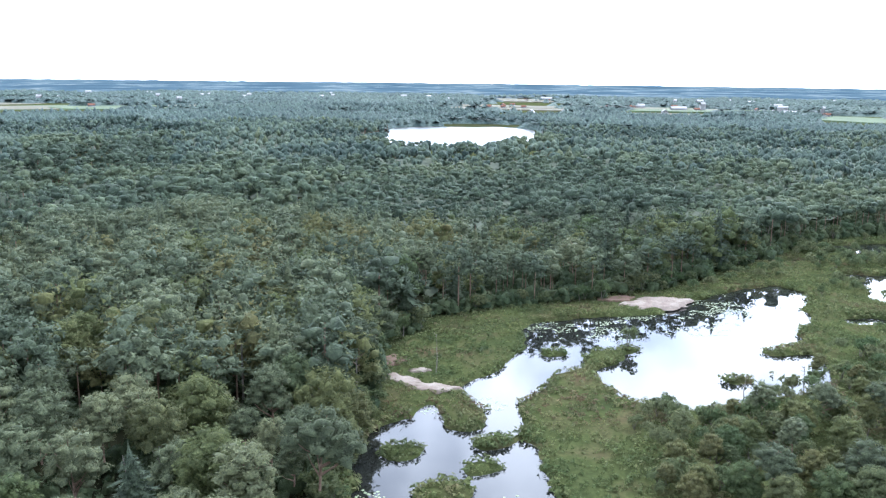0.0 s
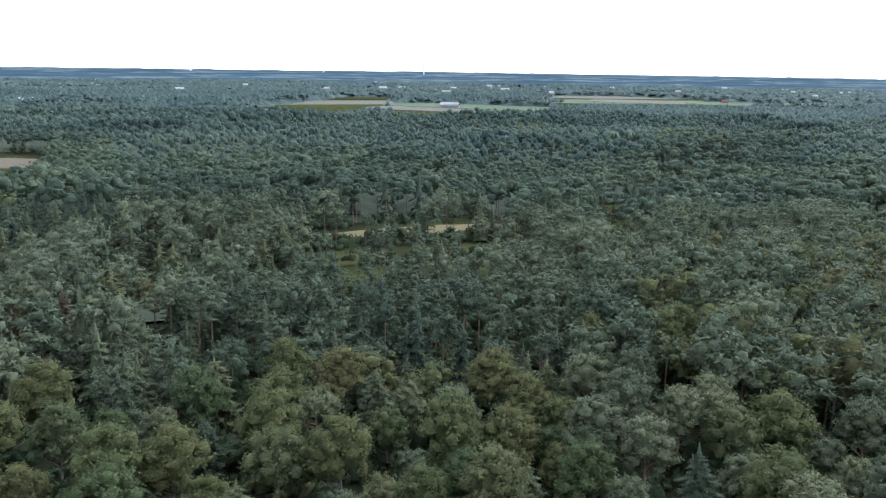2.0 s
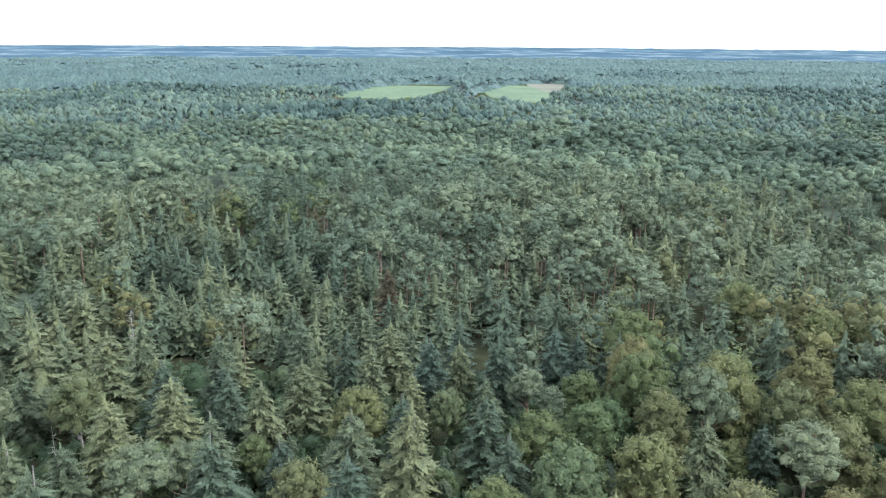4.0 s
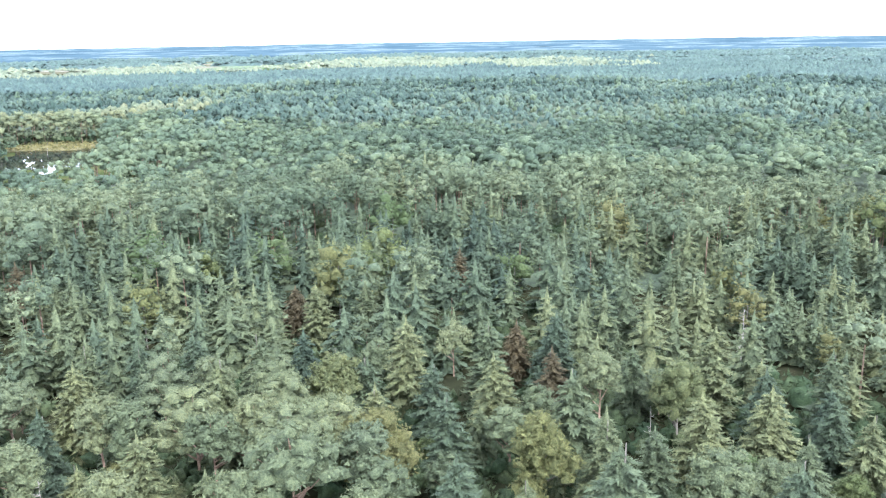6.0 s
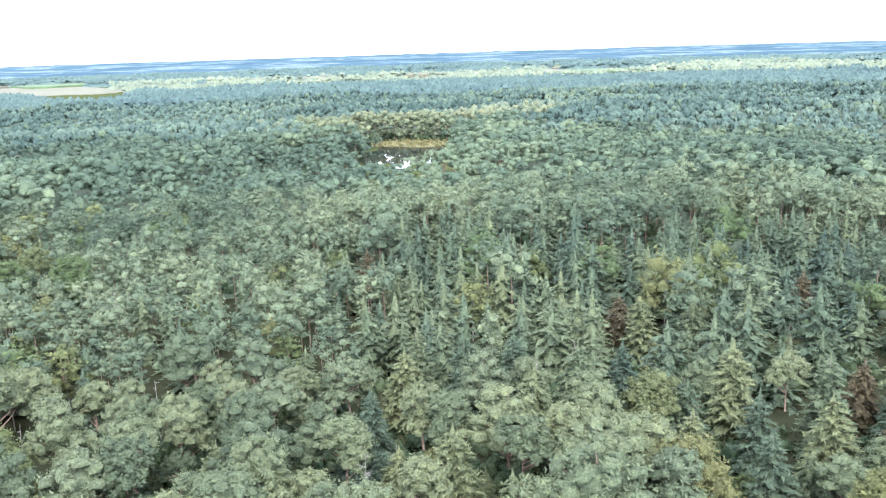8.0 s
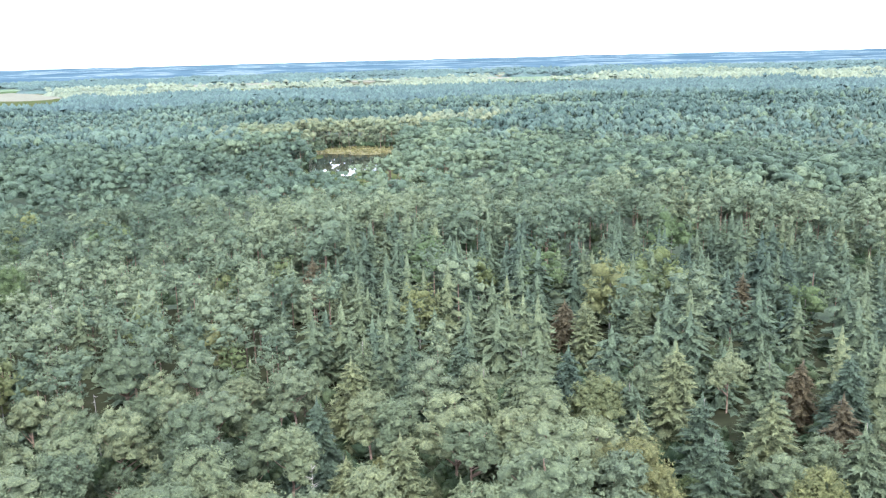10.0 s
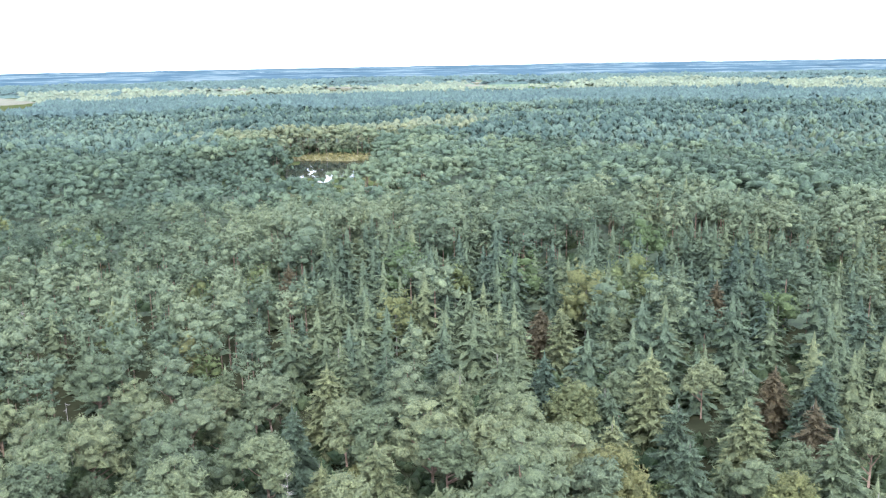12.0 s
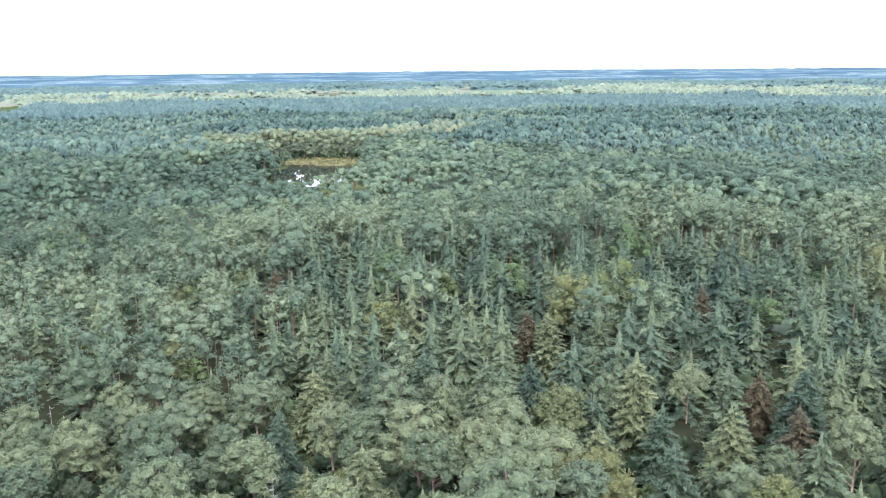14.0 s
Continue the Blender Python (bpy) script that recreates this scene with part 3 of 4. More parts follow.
def spots(radius, inner, step, seed):
    """A jittered hexagonal scatter of standing places in a ring."""
    r = np.random.default_rng(seed)
    n = int(radius / step) + 1
    i, j = np.meshgrid(np.arange(-n, n + 1), np.arange(-int(n * 1.16), int(n * 1.16) + 1), indexing="ij")
    x = ((i + 0.5 * (j % 2)) * step).ravel()
    y = (j * step * 0.866).ravel()
    x, y = x + r.uniform(-0.5, 0.5, x.size) * step, y + r.uniform(-0.5, 0.5, x.size) * step
    d = np.hypot(x, y)
    ok = (d < radius) & (d >= inner)
    return x[ok], y[ok]


def wooded(x, y):
    d = np.minimum(clearing(x, y), 1e9)
    gaps = field_noise(x, y, 14, 31) < 0.90
    d = d - 9 * np.clip(field_noise(x, y, 11, 32) - 0.45, 0, 1)
    return (bog(x, y) < -1.0) & (d > 1.5) & gaps & (shore(x, y) > 2.0)


def in_view(x, y):
    az = np.degrees(np.arctan2(-x, y)) % 360
    return (az < 197) | (az > 325)


NEAR = 132.0
PINES = [(-5, -109), (-14.1, -98.1), (-23.6, -95.3), (-38.5, -97), (-56.5, -90.4), (-44.1, -85.8), (-46.8, -108.7), (-36.2, -101.9), (1.2, -103.7),
         (-6.4, -133.9), (-13.4, -106.9), (-57.2, -79.6), (-31.1, -165.6), (-16.7, -129.1), (-80.5, -41.1), (-57.2, -72.7),
         (-93.9, -68.6), (-63.8, 114.3), (-58.4, 120.5), (-46.1, 109.8), (-53.3, 99.1), (-45.1, 98.5), (-24.9, 122.8), (-14, 167.3), (-15, 148.4),
         (-5.2, 215.3), (9.2, 230.5), (36.1, 230.6)]
SPRUCES = [(-71.7, -93.6), (-76.7, -84.9), (-84.3, -79.4), (-84.6, -127.8), (-69.2, -106.9), (-93, -123.8), (-71.3, -74.7), (-138.4, -42.7), (-138.7, -30.9),
           (-118.7, -24.3), (-123.7, -15.8), (-126.9, -5), (-130.3, 6.6), (-149, 3.5), (-104.4, -36), (-94.4, -38.3)]
DRY_SPRUCES = [(-95.1, -78.3), (-100.3, -92.2), (-124.8, -134), (-84.8, -135.5), (-49.1, -189.7), (-164.7, 81.2), (-160.9, 69.3), (-166.5, -31.9), (-229.4, -66.3),
               (-49.6, 263.5)]
BROADLEAF = [(-66, -94.1), (-60.2, -75.1), (-99.5, -59.3), (-140.7, 15.3), (-119.7, 15.8), (-72.8, -60.6), (-89.8, 5.8), (-162.1, 36.4), (-102.8, 69.7),
             (-103.6, 87.7), (-68.9, 86.8), (-76.7, 106.8), (-87, 55.9), (-74.6, 72.4), (-113.7, 44.5), (-120.4, 56.7), (-93.3, 77.2), (-146.4, 47), (30.5, -206.1), (25.5, -218.4), (17.2, -204.7), (30.1, -184.1), (17.2, -106.4), (-126.4, 14.8),
             (-74.5, 134.6), (-65.4, 150), (-82.5, 45.7), (-35.4, 117.9), (-17, 120.9), (-66.6, 146.3)]
DEAD_TREES = [(-130.7, -68.5), (-91.2, -58.1), (15.5, -115.9), (-25.3, -89.6), (6.6, -181.5), (-1.8, -125)]
pick = random.Random(5)
ROOM = {"pine": 2.75, "spruce": 3.5, "leaf": 3.7, "dry": 2.8, "dead": 2.0}
standing = [(px, py, kind, 1.0) for kind, row in (("pine", PINES), ("spruce", SPRUCES), ("leaf", BROADLEAF), ("dry", DRY_SPRUCES), ("dead", DEAD_TREES))
            for px, py in row]
taken = [(px, py, ROOM[k]) for px, py, k, s in standing]
x, y = spots(NEAR, 4, 3.6, 1)
ok = wooded(x, y) & (in_view(x, y) | (np.hypot(x, y) < 32))
order = np.argsort(field_noise(x, y, 1.0, 77))
for q in order:
    if not ok[q]:
        continue
    px, py = float(x[q]), float(y[q])
    kind = kind_at(px, py, pick.random())
    s = pick.uniform(0.66, 1.14) * (0.86 + 0.28 * float(field_noise(px, py, 25, 41)))
    s = s * 1.12 if kind == "spruce" else s
    T = np.array(taken)
    if np.all(np.hypot(T[:, 0] - px, T[:, 1] - py) > T[:, 2] + ROOM[kind] * s):
        taken.append((px, py, ROOM[kind] * s))
        standing.append((px, py, kind, s))

# young spruces that fill the gaps
x, y = spots(112, 45, 2.6, 9)
az = np.degrees(np.arctan2(-x, y)) % 360
ok = (bog(x, y) < -2) & (clearing(x, y) > 2) & (az > 35) & (az < 196)
young = 0
for q in np.argsort(field_noise(x, y, 1.0, 78)):
    if young >= 130 or not ok[q]:
        continue
    T = np.array(taken)
    if np.all(np.hypot(T[:, 0] - x[q], T[:, 1] - y[q]) > T[:, 2] * 0.62 + 1.1):
        young += 1
        s = pick.uniform(0.34, 0.6)
        taken.append((float(x[q]), float(y[q]), 1.6))
        standing.append((float(x[q]), float(y[q]), "spruce" if pick.random() < 0.7 else "leaf", s))

MODELS["dry"] = [(crown.copy(), trunk) for crown, trunk in MODELS["spruce"][:3]]
for crown, trunk in MODELS["dry"]:
    crown.materials[0] = M_BROWN
NAMES["dry"], LABELS["dry"], GROUPS["dry"] = "spruce_tree", "dying spruce with rust-brown needles among green conifers", "dying spruces"
stock = {}
for px, py, kind, s in standing:
    if kind == "dead":
        continue
    v = pick.randrange(FULL[kind]) if math.hypot(px, py) > 68 or kind == "dry" else FULL[kind] + pick.randrange(3)
    size = s * {"pine": 1.05, "spruce": 1.0, "leaf": 1.08, "dry": 0.94}[kind]
    wx, wy = pick.uniform(0.88, 1.12) , pick.uniform(0.88, 1.12)
    m = pose(px, py, 0, pick.uniform(-2.5, 2.5), pick.uniform(-2.5, 2.5), pick.uniform(0, 360)) @ Matrix.Diagonal((size * wx, size * wy, size, 1))
    if (kind, v) not in stock:
        stock[kind, v] = make_tree(kind, v, m)
    else:
        copy_thing(stock[kind, v], Matrix()).matrix_world = m


# ---- the forest behind, too many to count ----
def low_shapes(kind, count, seed, level):
    made = []
    for v in range(count):
        r = np.random.default_rng(seed + v)
        if level == 3:   # far crowns: the open upper side of each head
            out = []
            for c, g in (((0, 0, 11.6), 1.0), ((r.uniform(0.9, 1.6), r.uniform(-1, 1), 10.9), 0.72)):
                V, F = lump(np.array(c), np.array([2.05, 2.05, 2.5 if kind == "pine" else 3.2]) * g * r.uniform(0.8, 1.15, 3), r, 1, 0.17)
                out.append((V, F[V[F].mean(1)[:, 2] > c[2] - 0.2]))
            crown = joined(out + [fringe(np.array([0, 0, 12.0]), np.array([2.2, 2.2, 2.2]), r, 2, 0.6, 0.5)])
        else:
            crown = crown_of(kind, r, "plain" if level == 1 else "rough")[0]
        z = np.array([[-0.2], [10.0]])
        stem = rod(np.concatenate([np.zeros((2, 2)), z], 1), [0.2, 0.12], 3)
        made.append((crown, stem))
    return made


def stand_height(x, y):
    """Stands of one age each: some tall, some lower, with steps between them."""
    q = field_noise(x, y, 75, 43) + 0.35 * field_noise(x, y, 22, 44) - 0.17
    return 0.84 + 0.34 * np.clip((q - 0.3) * 2.2, 0, 1)


def painted_sun_patch(x, y):
    """Where crowns round the small pool are painted pale, in place of sunlight."""
    d = np.minimum(capsule(x, y, (-120, -548, 26, -190, -540, 30)), capsule(x, y, (-190, -540, 26, -262, -575, 36)))
    d = np.minimum(d, capsule(x, y, (-108, -500, 12, -92, -560, 24)))
    return (d + 22 * (field_noise(x, y, 16, 48) - 0.5) < 0).astype(float)


def stand_tint(x, y, r):
    """One hue a stand, with its own spread from tree to tree; painted sunlight round the pool."""
    return np.clip(0.75 * field_noise(x, y, 64, 45) + 0.4 * field_noise(x, y, 17, 46) - 0.32 + r.uniform(0, 0.5, len(x)), 0, 0.84) * (1 - painted_sun_patch(x, y)) + painted_sun_patch(x, y) * r.uniform(0.86, 1.0, len(x))


def stand(name, label, places, kind, level, seed, grow=1.0):
    """All the trees of one kind in a distant stand: one mesh of crowns, one of stems."""
    r = np.random.default_rng(seed)
    shapes = low_shapes(kind, 8, seed, level)
    places = np.asarray(places)
    which = r.integers(0, len(shapes), len(places))
    CV, CF, CT, SV, SF = [], [], [], [], []
    cb = sb = 0
    for v, ((cv, cf), (sv, sf)) in enumerate(shapes):
        p = places[which == v]
        k = len(p)
        if not k:
            continue
        a = r.uniform(0, 2 * math.pi, k)
        s = r.uniform(0.70, 1.18, k) * stand_height(p[:, 0], p[:, 1]) * (0.95 if kind == "leaf" else 1.0)
        s = np.where(bog(p[:, 0], p[:, 1]) > -14, np.maximum(s, 0.85) * 1.1, s)   # the wood's edge stands tall
        s = s * grow
        ca, sa = np.cos(a) * s, np.sin(a) * s
        for src, VV, FF, which_base in ((cv, CV, CF, 0), (sv, SV, SF, 1)):
            if which_base and level >= 2:   # stems show only round the openings
                by = (clearing(p[:, 0], p[:, 1]) < 25) | (bog(p[:, 0], p[:, 1]) > -30)
                p, ca, sa, s = p[by], ca[by], sa[by], s[by]
                k = len(p)
            o = np.empty((k, len(src), 3))
            o[..., 0] = ca[:, None] * src[:, 0] - sa[:, None] * src[:, 1] + p[:, :1]
            o[..., 1] = sa[:, None] * src[:, 0] + ca[:, None] * src[:, 1] + p[:, 1:2]
            o[..., 2] = s[:, None] * src[:, 2]
            VV.append(o.reshape(-1, 3))
            f = cf if which_base == 0 else sf
            base = cb if which_base == 0 else sb
            FF.append((f[None] + base + (np.arange(k) * len(src))[:, None, None]).reshape(-1, 3))
            if which_base == 0:
                cb += k * len(src)
                CT.append(np.repeat(stand_tint(p[:, 0], p[:, 1], r), len(src)))
            else:
                sb += k * len(src)
    top = tagged(new(name), label, "trees", kind="stuff")
    part("crown", mesh_of("crown", np.concatenate(CV), np.concatenate(CF), M_HAZEDDISTANT if level == 3 and kind == "pine" else (M_STAND if level == 1 else M_HAZEDSTAND)[kind], np.concatenate(CT)), top)
    if sb:
        part("trunk", mesh_of("trunk", np.concatenate(SV), np.concatenate(SF), BARK[kind]), top)


STAND_NAMES = {"pine": "pine_stand", "spruce": "spruce_stand", "leaf": "broadleaf_stand"}
STAND_LABELS = {"pine": "dense stand of grey-green pines", "spruce": "dense stand of dark pointed spruces", "leaf": "scattered yellow-green broadleaf trees between conifers"}
MIDDLE, OUTER = 300.0, 640.0
ROOFED = 480.0   # beyond this the closed canopy stands in for single trees, but for the rims of openings
x, y = spots(MIDDLE, 0, 6.0, 2)
d = np.hypot(x, y)
far_trees = np.array([(px, py) for px, py, k, s in standing if math.hypot(px, py) > NEAR - 4])
clear_of = np.min(np.hypot(x[:, None] - far_trees[:, 0], y[:, None] - far_trees[:, 1]), axis=1) > 4.5
ok = clear_of & wooded(x, y) & ((d >= NEAR) & in_view(x, y) | (d < NEAR) & ~in_view(x, y) & (d > 32))
groups = {"pine": [], "spruce": [], "leaf": []}
for px, py in zip(x[ok], y[ok]):
    kind = kind_at(px, py, pick.random())
    if kind != "spruce" or pick.random() < 0.60:
        groups[kind].append((px, py))
for i, (kind, places) in enumerate(groups.items()):
    stand(STAND_NAMES[kind], STAND_LABELS[kind], places, kind, 1, 400 + 10 * i)
x, y = spots(OUTER, MIDDLE, 6.3, 3)
ok = wooded(x, y) & in_view(x, y) & ((np.hypot(x, y) < ROOFED + 90 * (field_noise(x, y, 1.0, 88) + field_noise(x, y, 40, 89) - 1.0)) | (clearing(x, y) < 34))
groups = {"pine": [], "spruce": [], "leaf": []}
for px, py in zip(x[ok], y[ok]):
    kind = kind_at(px, py, pick.random())
    if kind != "spruce" or pick.random() < 0.60:
        groups[kind].append((px, py))
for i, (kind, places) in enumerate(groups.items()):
    stand(STAND_NAMES[kind], STAND_LABELS[kind] + " farther off, tinted for haze", places, kind, 2, 500 + 10 * i)


x, y = spots(OUTER, MIDDLE, 5.2, 12)
ok = (np.abs(clearing(x, y) - 8) < 7.5) & (np.hypot(x + 150, y + 500) < 95)
stand("birch_thicket", "young pale-leaved birches crowding round a small pool", np.stack([x[ok], y[ok]], -1), "leaf", 2, 530, 0.62)

FAR_EDGE = 920.0
x, y = spots(FAR_EDGE, ROOFED - 60, 6.6, 4)
ok = wooded(x, y) & in_view(x, y) & (np.hypot(x, y) > ROOFED + 90 * (field_noise(x, y, 1.0, 88) + field_noise(x, y, 40, 89) - 1.0)) & ((clearing(x, y) > 30) | (np.hypot(x, y) > OUTER - 10))
far_xy = np.stack([x[ok], y[ok]], -1)
mix = np.random.default_rng(90).uniform(0, 1, len(far_xy)) + 0.5 * field_noise(far_xy[:, 0], far_xy[:, 1], 70, 91)
stand("pine_stand", "pine crowns far across the forest, tinted for haze", far_xy[mix < 1.2], "pine", 3, 600)
stand("broadleaf_stand", "paler broadleaf crowns far across the forest, tinted for haze", far_xy[mix >= 1.2], "leaf", 3, 610)


def canopy(name, label, mat, radii, step, low, high, seed, rise=0.0, skirt=True):
    """A closed roof of foliage, bumpy tree by tree, that drops to the ground at the clearings."""
    az = np.radians(np.arange(0, 360 + step * 0.5, step))
    rr = np.asarray(radii)
    A, R = np.meshgrid(az, rr, indexing="ij")
    r = np.random.default_rng(seed)
    jit = r.uniform(-0.45, 0.45, A.shape)
    R2 = R + np.gradient(rr)[None] * r.uniform(-0.35, 0.35, A.shape)
    A2 = A + radians(step) * jit
    A2[-1], R2[-1] = A2[0] + 2 * math.pi, R2[0]
    X, Y = -R2 * np.sin(A2), R2 * np.cos(A2)
    Z = r.uniform(low, high, A.shape) + (field_noise(X, Y, 60, seed) - 0.5) * (4 if rise == 0 else 1.5)
    Z += rise * np.clip((R2 - rr[0]) / (rr[-1] - rr[0]), 0, 1) ** 2
    Z[-1] = Z[0]
    out = (clearing(X, Y) < (3 if skirt else 12)) | (bog(X, Y) > -14)
    if not skirt:
        Z *= np.clip((np.minimum(clearing(X, Y), -bog(X, Y)) - 8) / 30, 0.25, 1) * np.clip((R2 - 190) / 120, 0.3, 1)
    if skirt:
        Z[:, :2] = np.minimum(Z[:, :2], 6.0)
    Z = np.where(out, -1.5, Z)
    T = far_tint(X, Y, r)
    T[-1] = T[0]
    n, m = A.shape
    ids = np.arange(n * m).reshape(n, m)
    corners = (out[:-1, :-1], out[1:, :-1], out[1:, 1:], out[:-1, 1:])
    keep = ~np.logical_and.reduce(corners)
    if not skirt:   # the wood's edge along the bog stays open below
        near = bog(X, Y) > -42
        keep &= ~(near[:-1, :-1] | near[1:, :-1] | near[1:, 1:] | near[:-1, 1:])
    q = np.stack([ids[:-1, :-1], ids[1:, :-1], ids[1:, 1:], ids[:-1, 1:]], -1)[keep]
    F = np.concatenate([q[:, [0, 1, 2]], q[:, [0, 2, 3]]])
    return tagged(new(name, mesh_of(name, np.stack([X, Y, Z], -1).reshape(-1, 3), F, mat, T)), label, "forest", kind="stuff")


def spread(a, b, first, grow):
    out = [a]
    while out[-1] < b:
        out.append(out[-1] + first)
        first *= grow
    return out


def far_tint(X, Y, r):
    """Darker and paler woods, and a belt towards the south-west painted pale as if sunlit."""
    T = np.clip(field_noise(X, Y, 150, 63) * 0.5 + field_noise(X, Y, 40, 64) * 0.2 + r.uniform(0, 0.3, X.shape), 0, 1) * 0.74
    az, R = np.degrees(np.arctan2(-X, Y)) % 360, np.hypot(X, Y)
    # the belt's pale tint replaces a patch of sun on the far woods
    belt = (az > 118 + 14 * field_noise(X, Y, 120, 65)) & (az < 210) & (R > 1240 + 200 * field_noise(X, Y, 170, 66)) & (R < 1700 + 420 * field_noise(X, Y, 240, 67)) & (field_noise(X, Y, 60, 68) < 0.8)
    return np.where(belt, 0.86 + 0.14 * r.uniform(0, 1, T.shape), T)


def far_crowns(label, radius, inner, step, wide, seed):
    """Single crowns standing proud of the distant canopy, six-sided domes."""
    x, y = spots(radius, inner, step, seed)
    ok = in_view(x, y) & (clearing(x, y) > 4) & (field_noise(x, y, 90, 47) < 0.93)
    x, y = x[ok], y[ok]
    r = np.random.default_rng(seed)
    k = len(x)
    t = np.linspace(0, 2 * math.pi, 6, endpoint=False)[None] + r.uniform(0, 1, (k, 1))
    g = wide * r.uniform(0.7, 1.3, (k, 6))
    h = (13.0 + r.uniform(-2.5, 2.5, k)) * stand_height(x * 0.6, y * 0.6)
    ring = np.stack([x[:, None] + g * np.cos(t), y[:, None] + g * np.sin(t), np.repeat((h - 4.2)[:, None], 6, 1) + r.uniform(-1.2, 1.2, (k, 6))], -1)
    top = np.stack([x + r.uniform(-0.8, 0.8, k), y + r.uniform(-0.8, 0.8, k), h + 1.2], -1)[:, None]
    V = np.concatenate([ring, top], 1).reshape(-1, 3)
    F = (np.array([(i, (i + 1) % 6, 6) for i in range(6)])[None] + (np.arange(k) * 7)[:, None, None]).reshape(-1, 3)
    return tagged(new("distant_trees", mesh_of("distant_trees", V, F, M_HAZEDWOODS, np.repeat(far_tint(x, y, r), 7))), label, "trees", kind="stuff")


far_crowns("crowns of distant mixed woods, coloured blue-green for haze", 1480, 905, 8.6, 4.0, 65)
far_crowns("crowns of the farthest woods, coloured bluish for haze", 2400, 1480, 15.0, 6.6, 66)
# sheet added under the crowns, coloured dark for the shade in their gaps
canopy("forest_underlayer", "dark sheet beneath the forest crowns, standing in for shade", M_SHADEFLOOR, spread(196, 930, 4, 1.016), 0.7, 1.6, 5.0, 61, skirt=False)
canopy("distant_forest", "distant woods coloured blue-green for haze, reaching to the fields", M_HAZEDWOODS, spread(895, 2400, 10, 1.02), 0.5, 6.5, 9.5, 62)
canopy("backdrop", "wooded land at the horizon, haze blue put into its colour", M_HAZEDSKYLINE, spread(2350, 4880, 30, 1.03), 0.6, 10, 13, 63, 13.0)["kind"] = "structure"


# ---- the bog: shrubs, tussocks, lilies, sand ----
def scatter(count, x0, x1, y0, y1, test, seed):
    r = np.random.default_rng(seed)
    x, y = r.uniform(x0, x1, count), r.uniform(y0, y1, count)
    ok = test(x, y)
    return x[ok], y[ok], r


def ground_z(x, y):
    return np.clip(shore(x, y) * 0.45, -1.2, 0.8)


# tussocks of sedge and heather over the whole bog
def tussock_field(name, label, count, test, size, seed, hue=None):
    x, y, r = scatter(count, -24, 200, 94, 330, test, seed)
    each = 7
    k = len(x)
    s = size * r.uniform(0.6, 1.5, k) * (0.6 + 0.8 * field_noise(x, y, 7, 51))
    d = ball(r, k * each, -0.05)
    C = np.repeat(np.stack([x, y, ground_z(x, y) + s * 0.35], -1), each, 0) + d * np.repeat(s, each)[:, None] * [0.9, 0.9, 0.7] * r.uniform(0.5, 1.0, (k * each, 1))
    V, F = sprays(C, d + [0, 0, 0.5], np.repeat(s, each) * 0.42, r, loose=0.4, wide=0.5)
    T = np.clip(field_noise(x, y, 18, 52) * 0.7 + field_noise(x, y, 5, 58) * 0.3 + r.uniform(-0.25, 0.3, k), 0, 1)
    return tagged(new(name, mesh_of(name, V, F, M_TUFT, np.repeat(T, each * 3))), label, "bog plants", kind="stuff")


def off_path(x, y):
    return np.minimum(capsule(x, y, (-12, 160.2, 1.5, -3, 153, 1.7)), capsule(x, y, (-3, 153, 1.8, 2, 153.3, 1.3))) > 0


dry_land = lambda x, y: off_path(x, y) & (shore(x, y) > 0.15) & (bog(x, y) > -8) & (np.hypot(x - 56, (y - 217) * 1.5) > 9)
banks = lambda x, y: off_path(x, y) & (np.abs(shore(x, y) - 0.7) < 0.75) & (bog(x, y) > -3) & (np.hypot(x - 56, (y - 217) * 1.5) > 9)
tussock_field("bog_tussocks", "green sedge and heather tussocks covering the bog", 64000, dry_land, 0.56, 71)
tussock_field("bank_sedge", "dense dark sedge fringing the water's edge", 60000, banks, 0.8, 72)


# low bushes of birch and bog myrtle, each on its own
def shrub_shape(seed):
    r = np.random.default_rng(seed)
    k = 9
    v = ball(r, k, 0.1)
    C = v * [0.75, 0.75, 0.55] * r.uniform(0.4, 1.0, (k, 1)) + [0, 0, 0.85]
    out = []
    for c in C:
        d = ball(r, 26)
        out.append(sprays(c + d * 0.42 * r.uniform(0.7, 1.1, (26, 1)), d, 0.15, r, wide=0.6, loose=0.4))
    stems = joined([rod([(0, 0, -0.1), c * [0.4, 0.4, 0.5], c], [0.035, 0.025, 0.012], 3) for c in C[::2]])
    return joined(out), stems


SHRUBS = []
for v in range(5):
    leaves, stems = shrub_shape(800 + v)
    SHRUBS.append((mesh_of("leaves", *leaves, M_SHRUB), mesh_of("stem", *stems, M_GREYBARK)))
shrub_stock = {}


def put_shrub(px, py, size):
    v = pick.randrange(len(SHRUBS))
    m = pose(px, py, float(ground_z(px, py)) - 0.03, 0, 0, pick.uniform(0, 360)) @ Matrix.Diagonal((size * pick.uniform(0.9, 1.2), size * pick.uniform(0.9, 1.2), size * pick.uniform(0.85, 1.25), 1))
    if v not in shrub_stock:
        s = tagged(new("shrub"), "low bushy green shrub on the open bog", "shrub", "shrubs of the bog")
        part("stem", SHRUBS[v][1], s)
        part("foliage", SHRUBS[v][0], s)
        s.matrix_world = m
        shrub_stock[v] = s
    else:
        copy_thing(shrub_stock[v], Matrix()).matrix_world = m


placed = 0
x, y, r = scatter(9000, -16, 175, 98, 318, lambda x, y: (shore(x, y) > 1.0) & (bog(x, y) > -5) & (np.hypot(x - 56, (y - 217) * 1.5) > 11) & (np.hypot(x + 5, y - 158) > 9), 73)
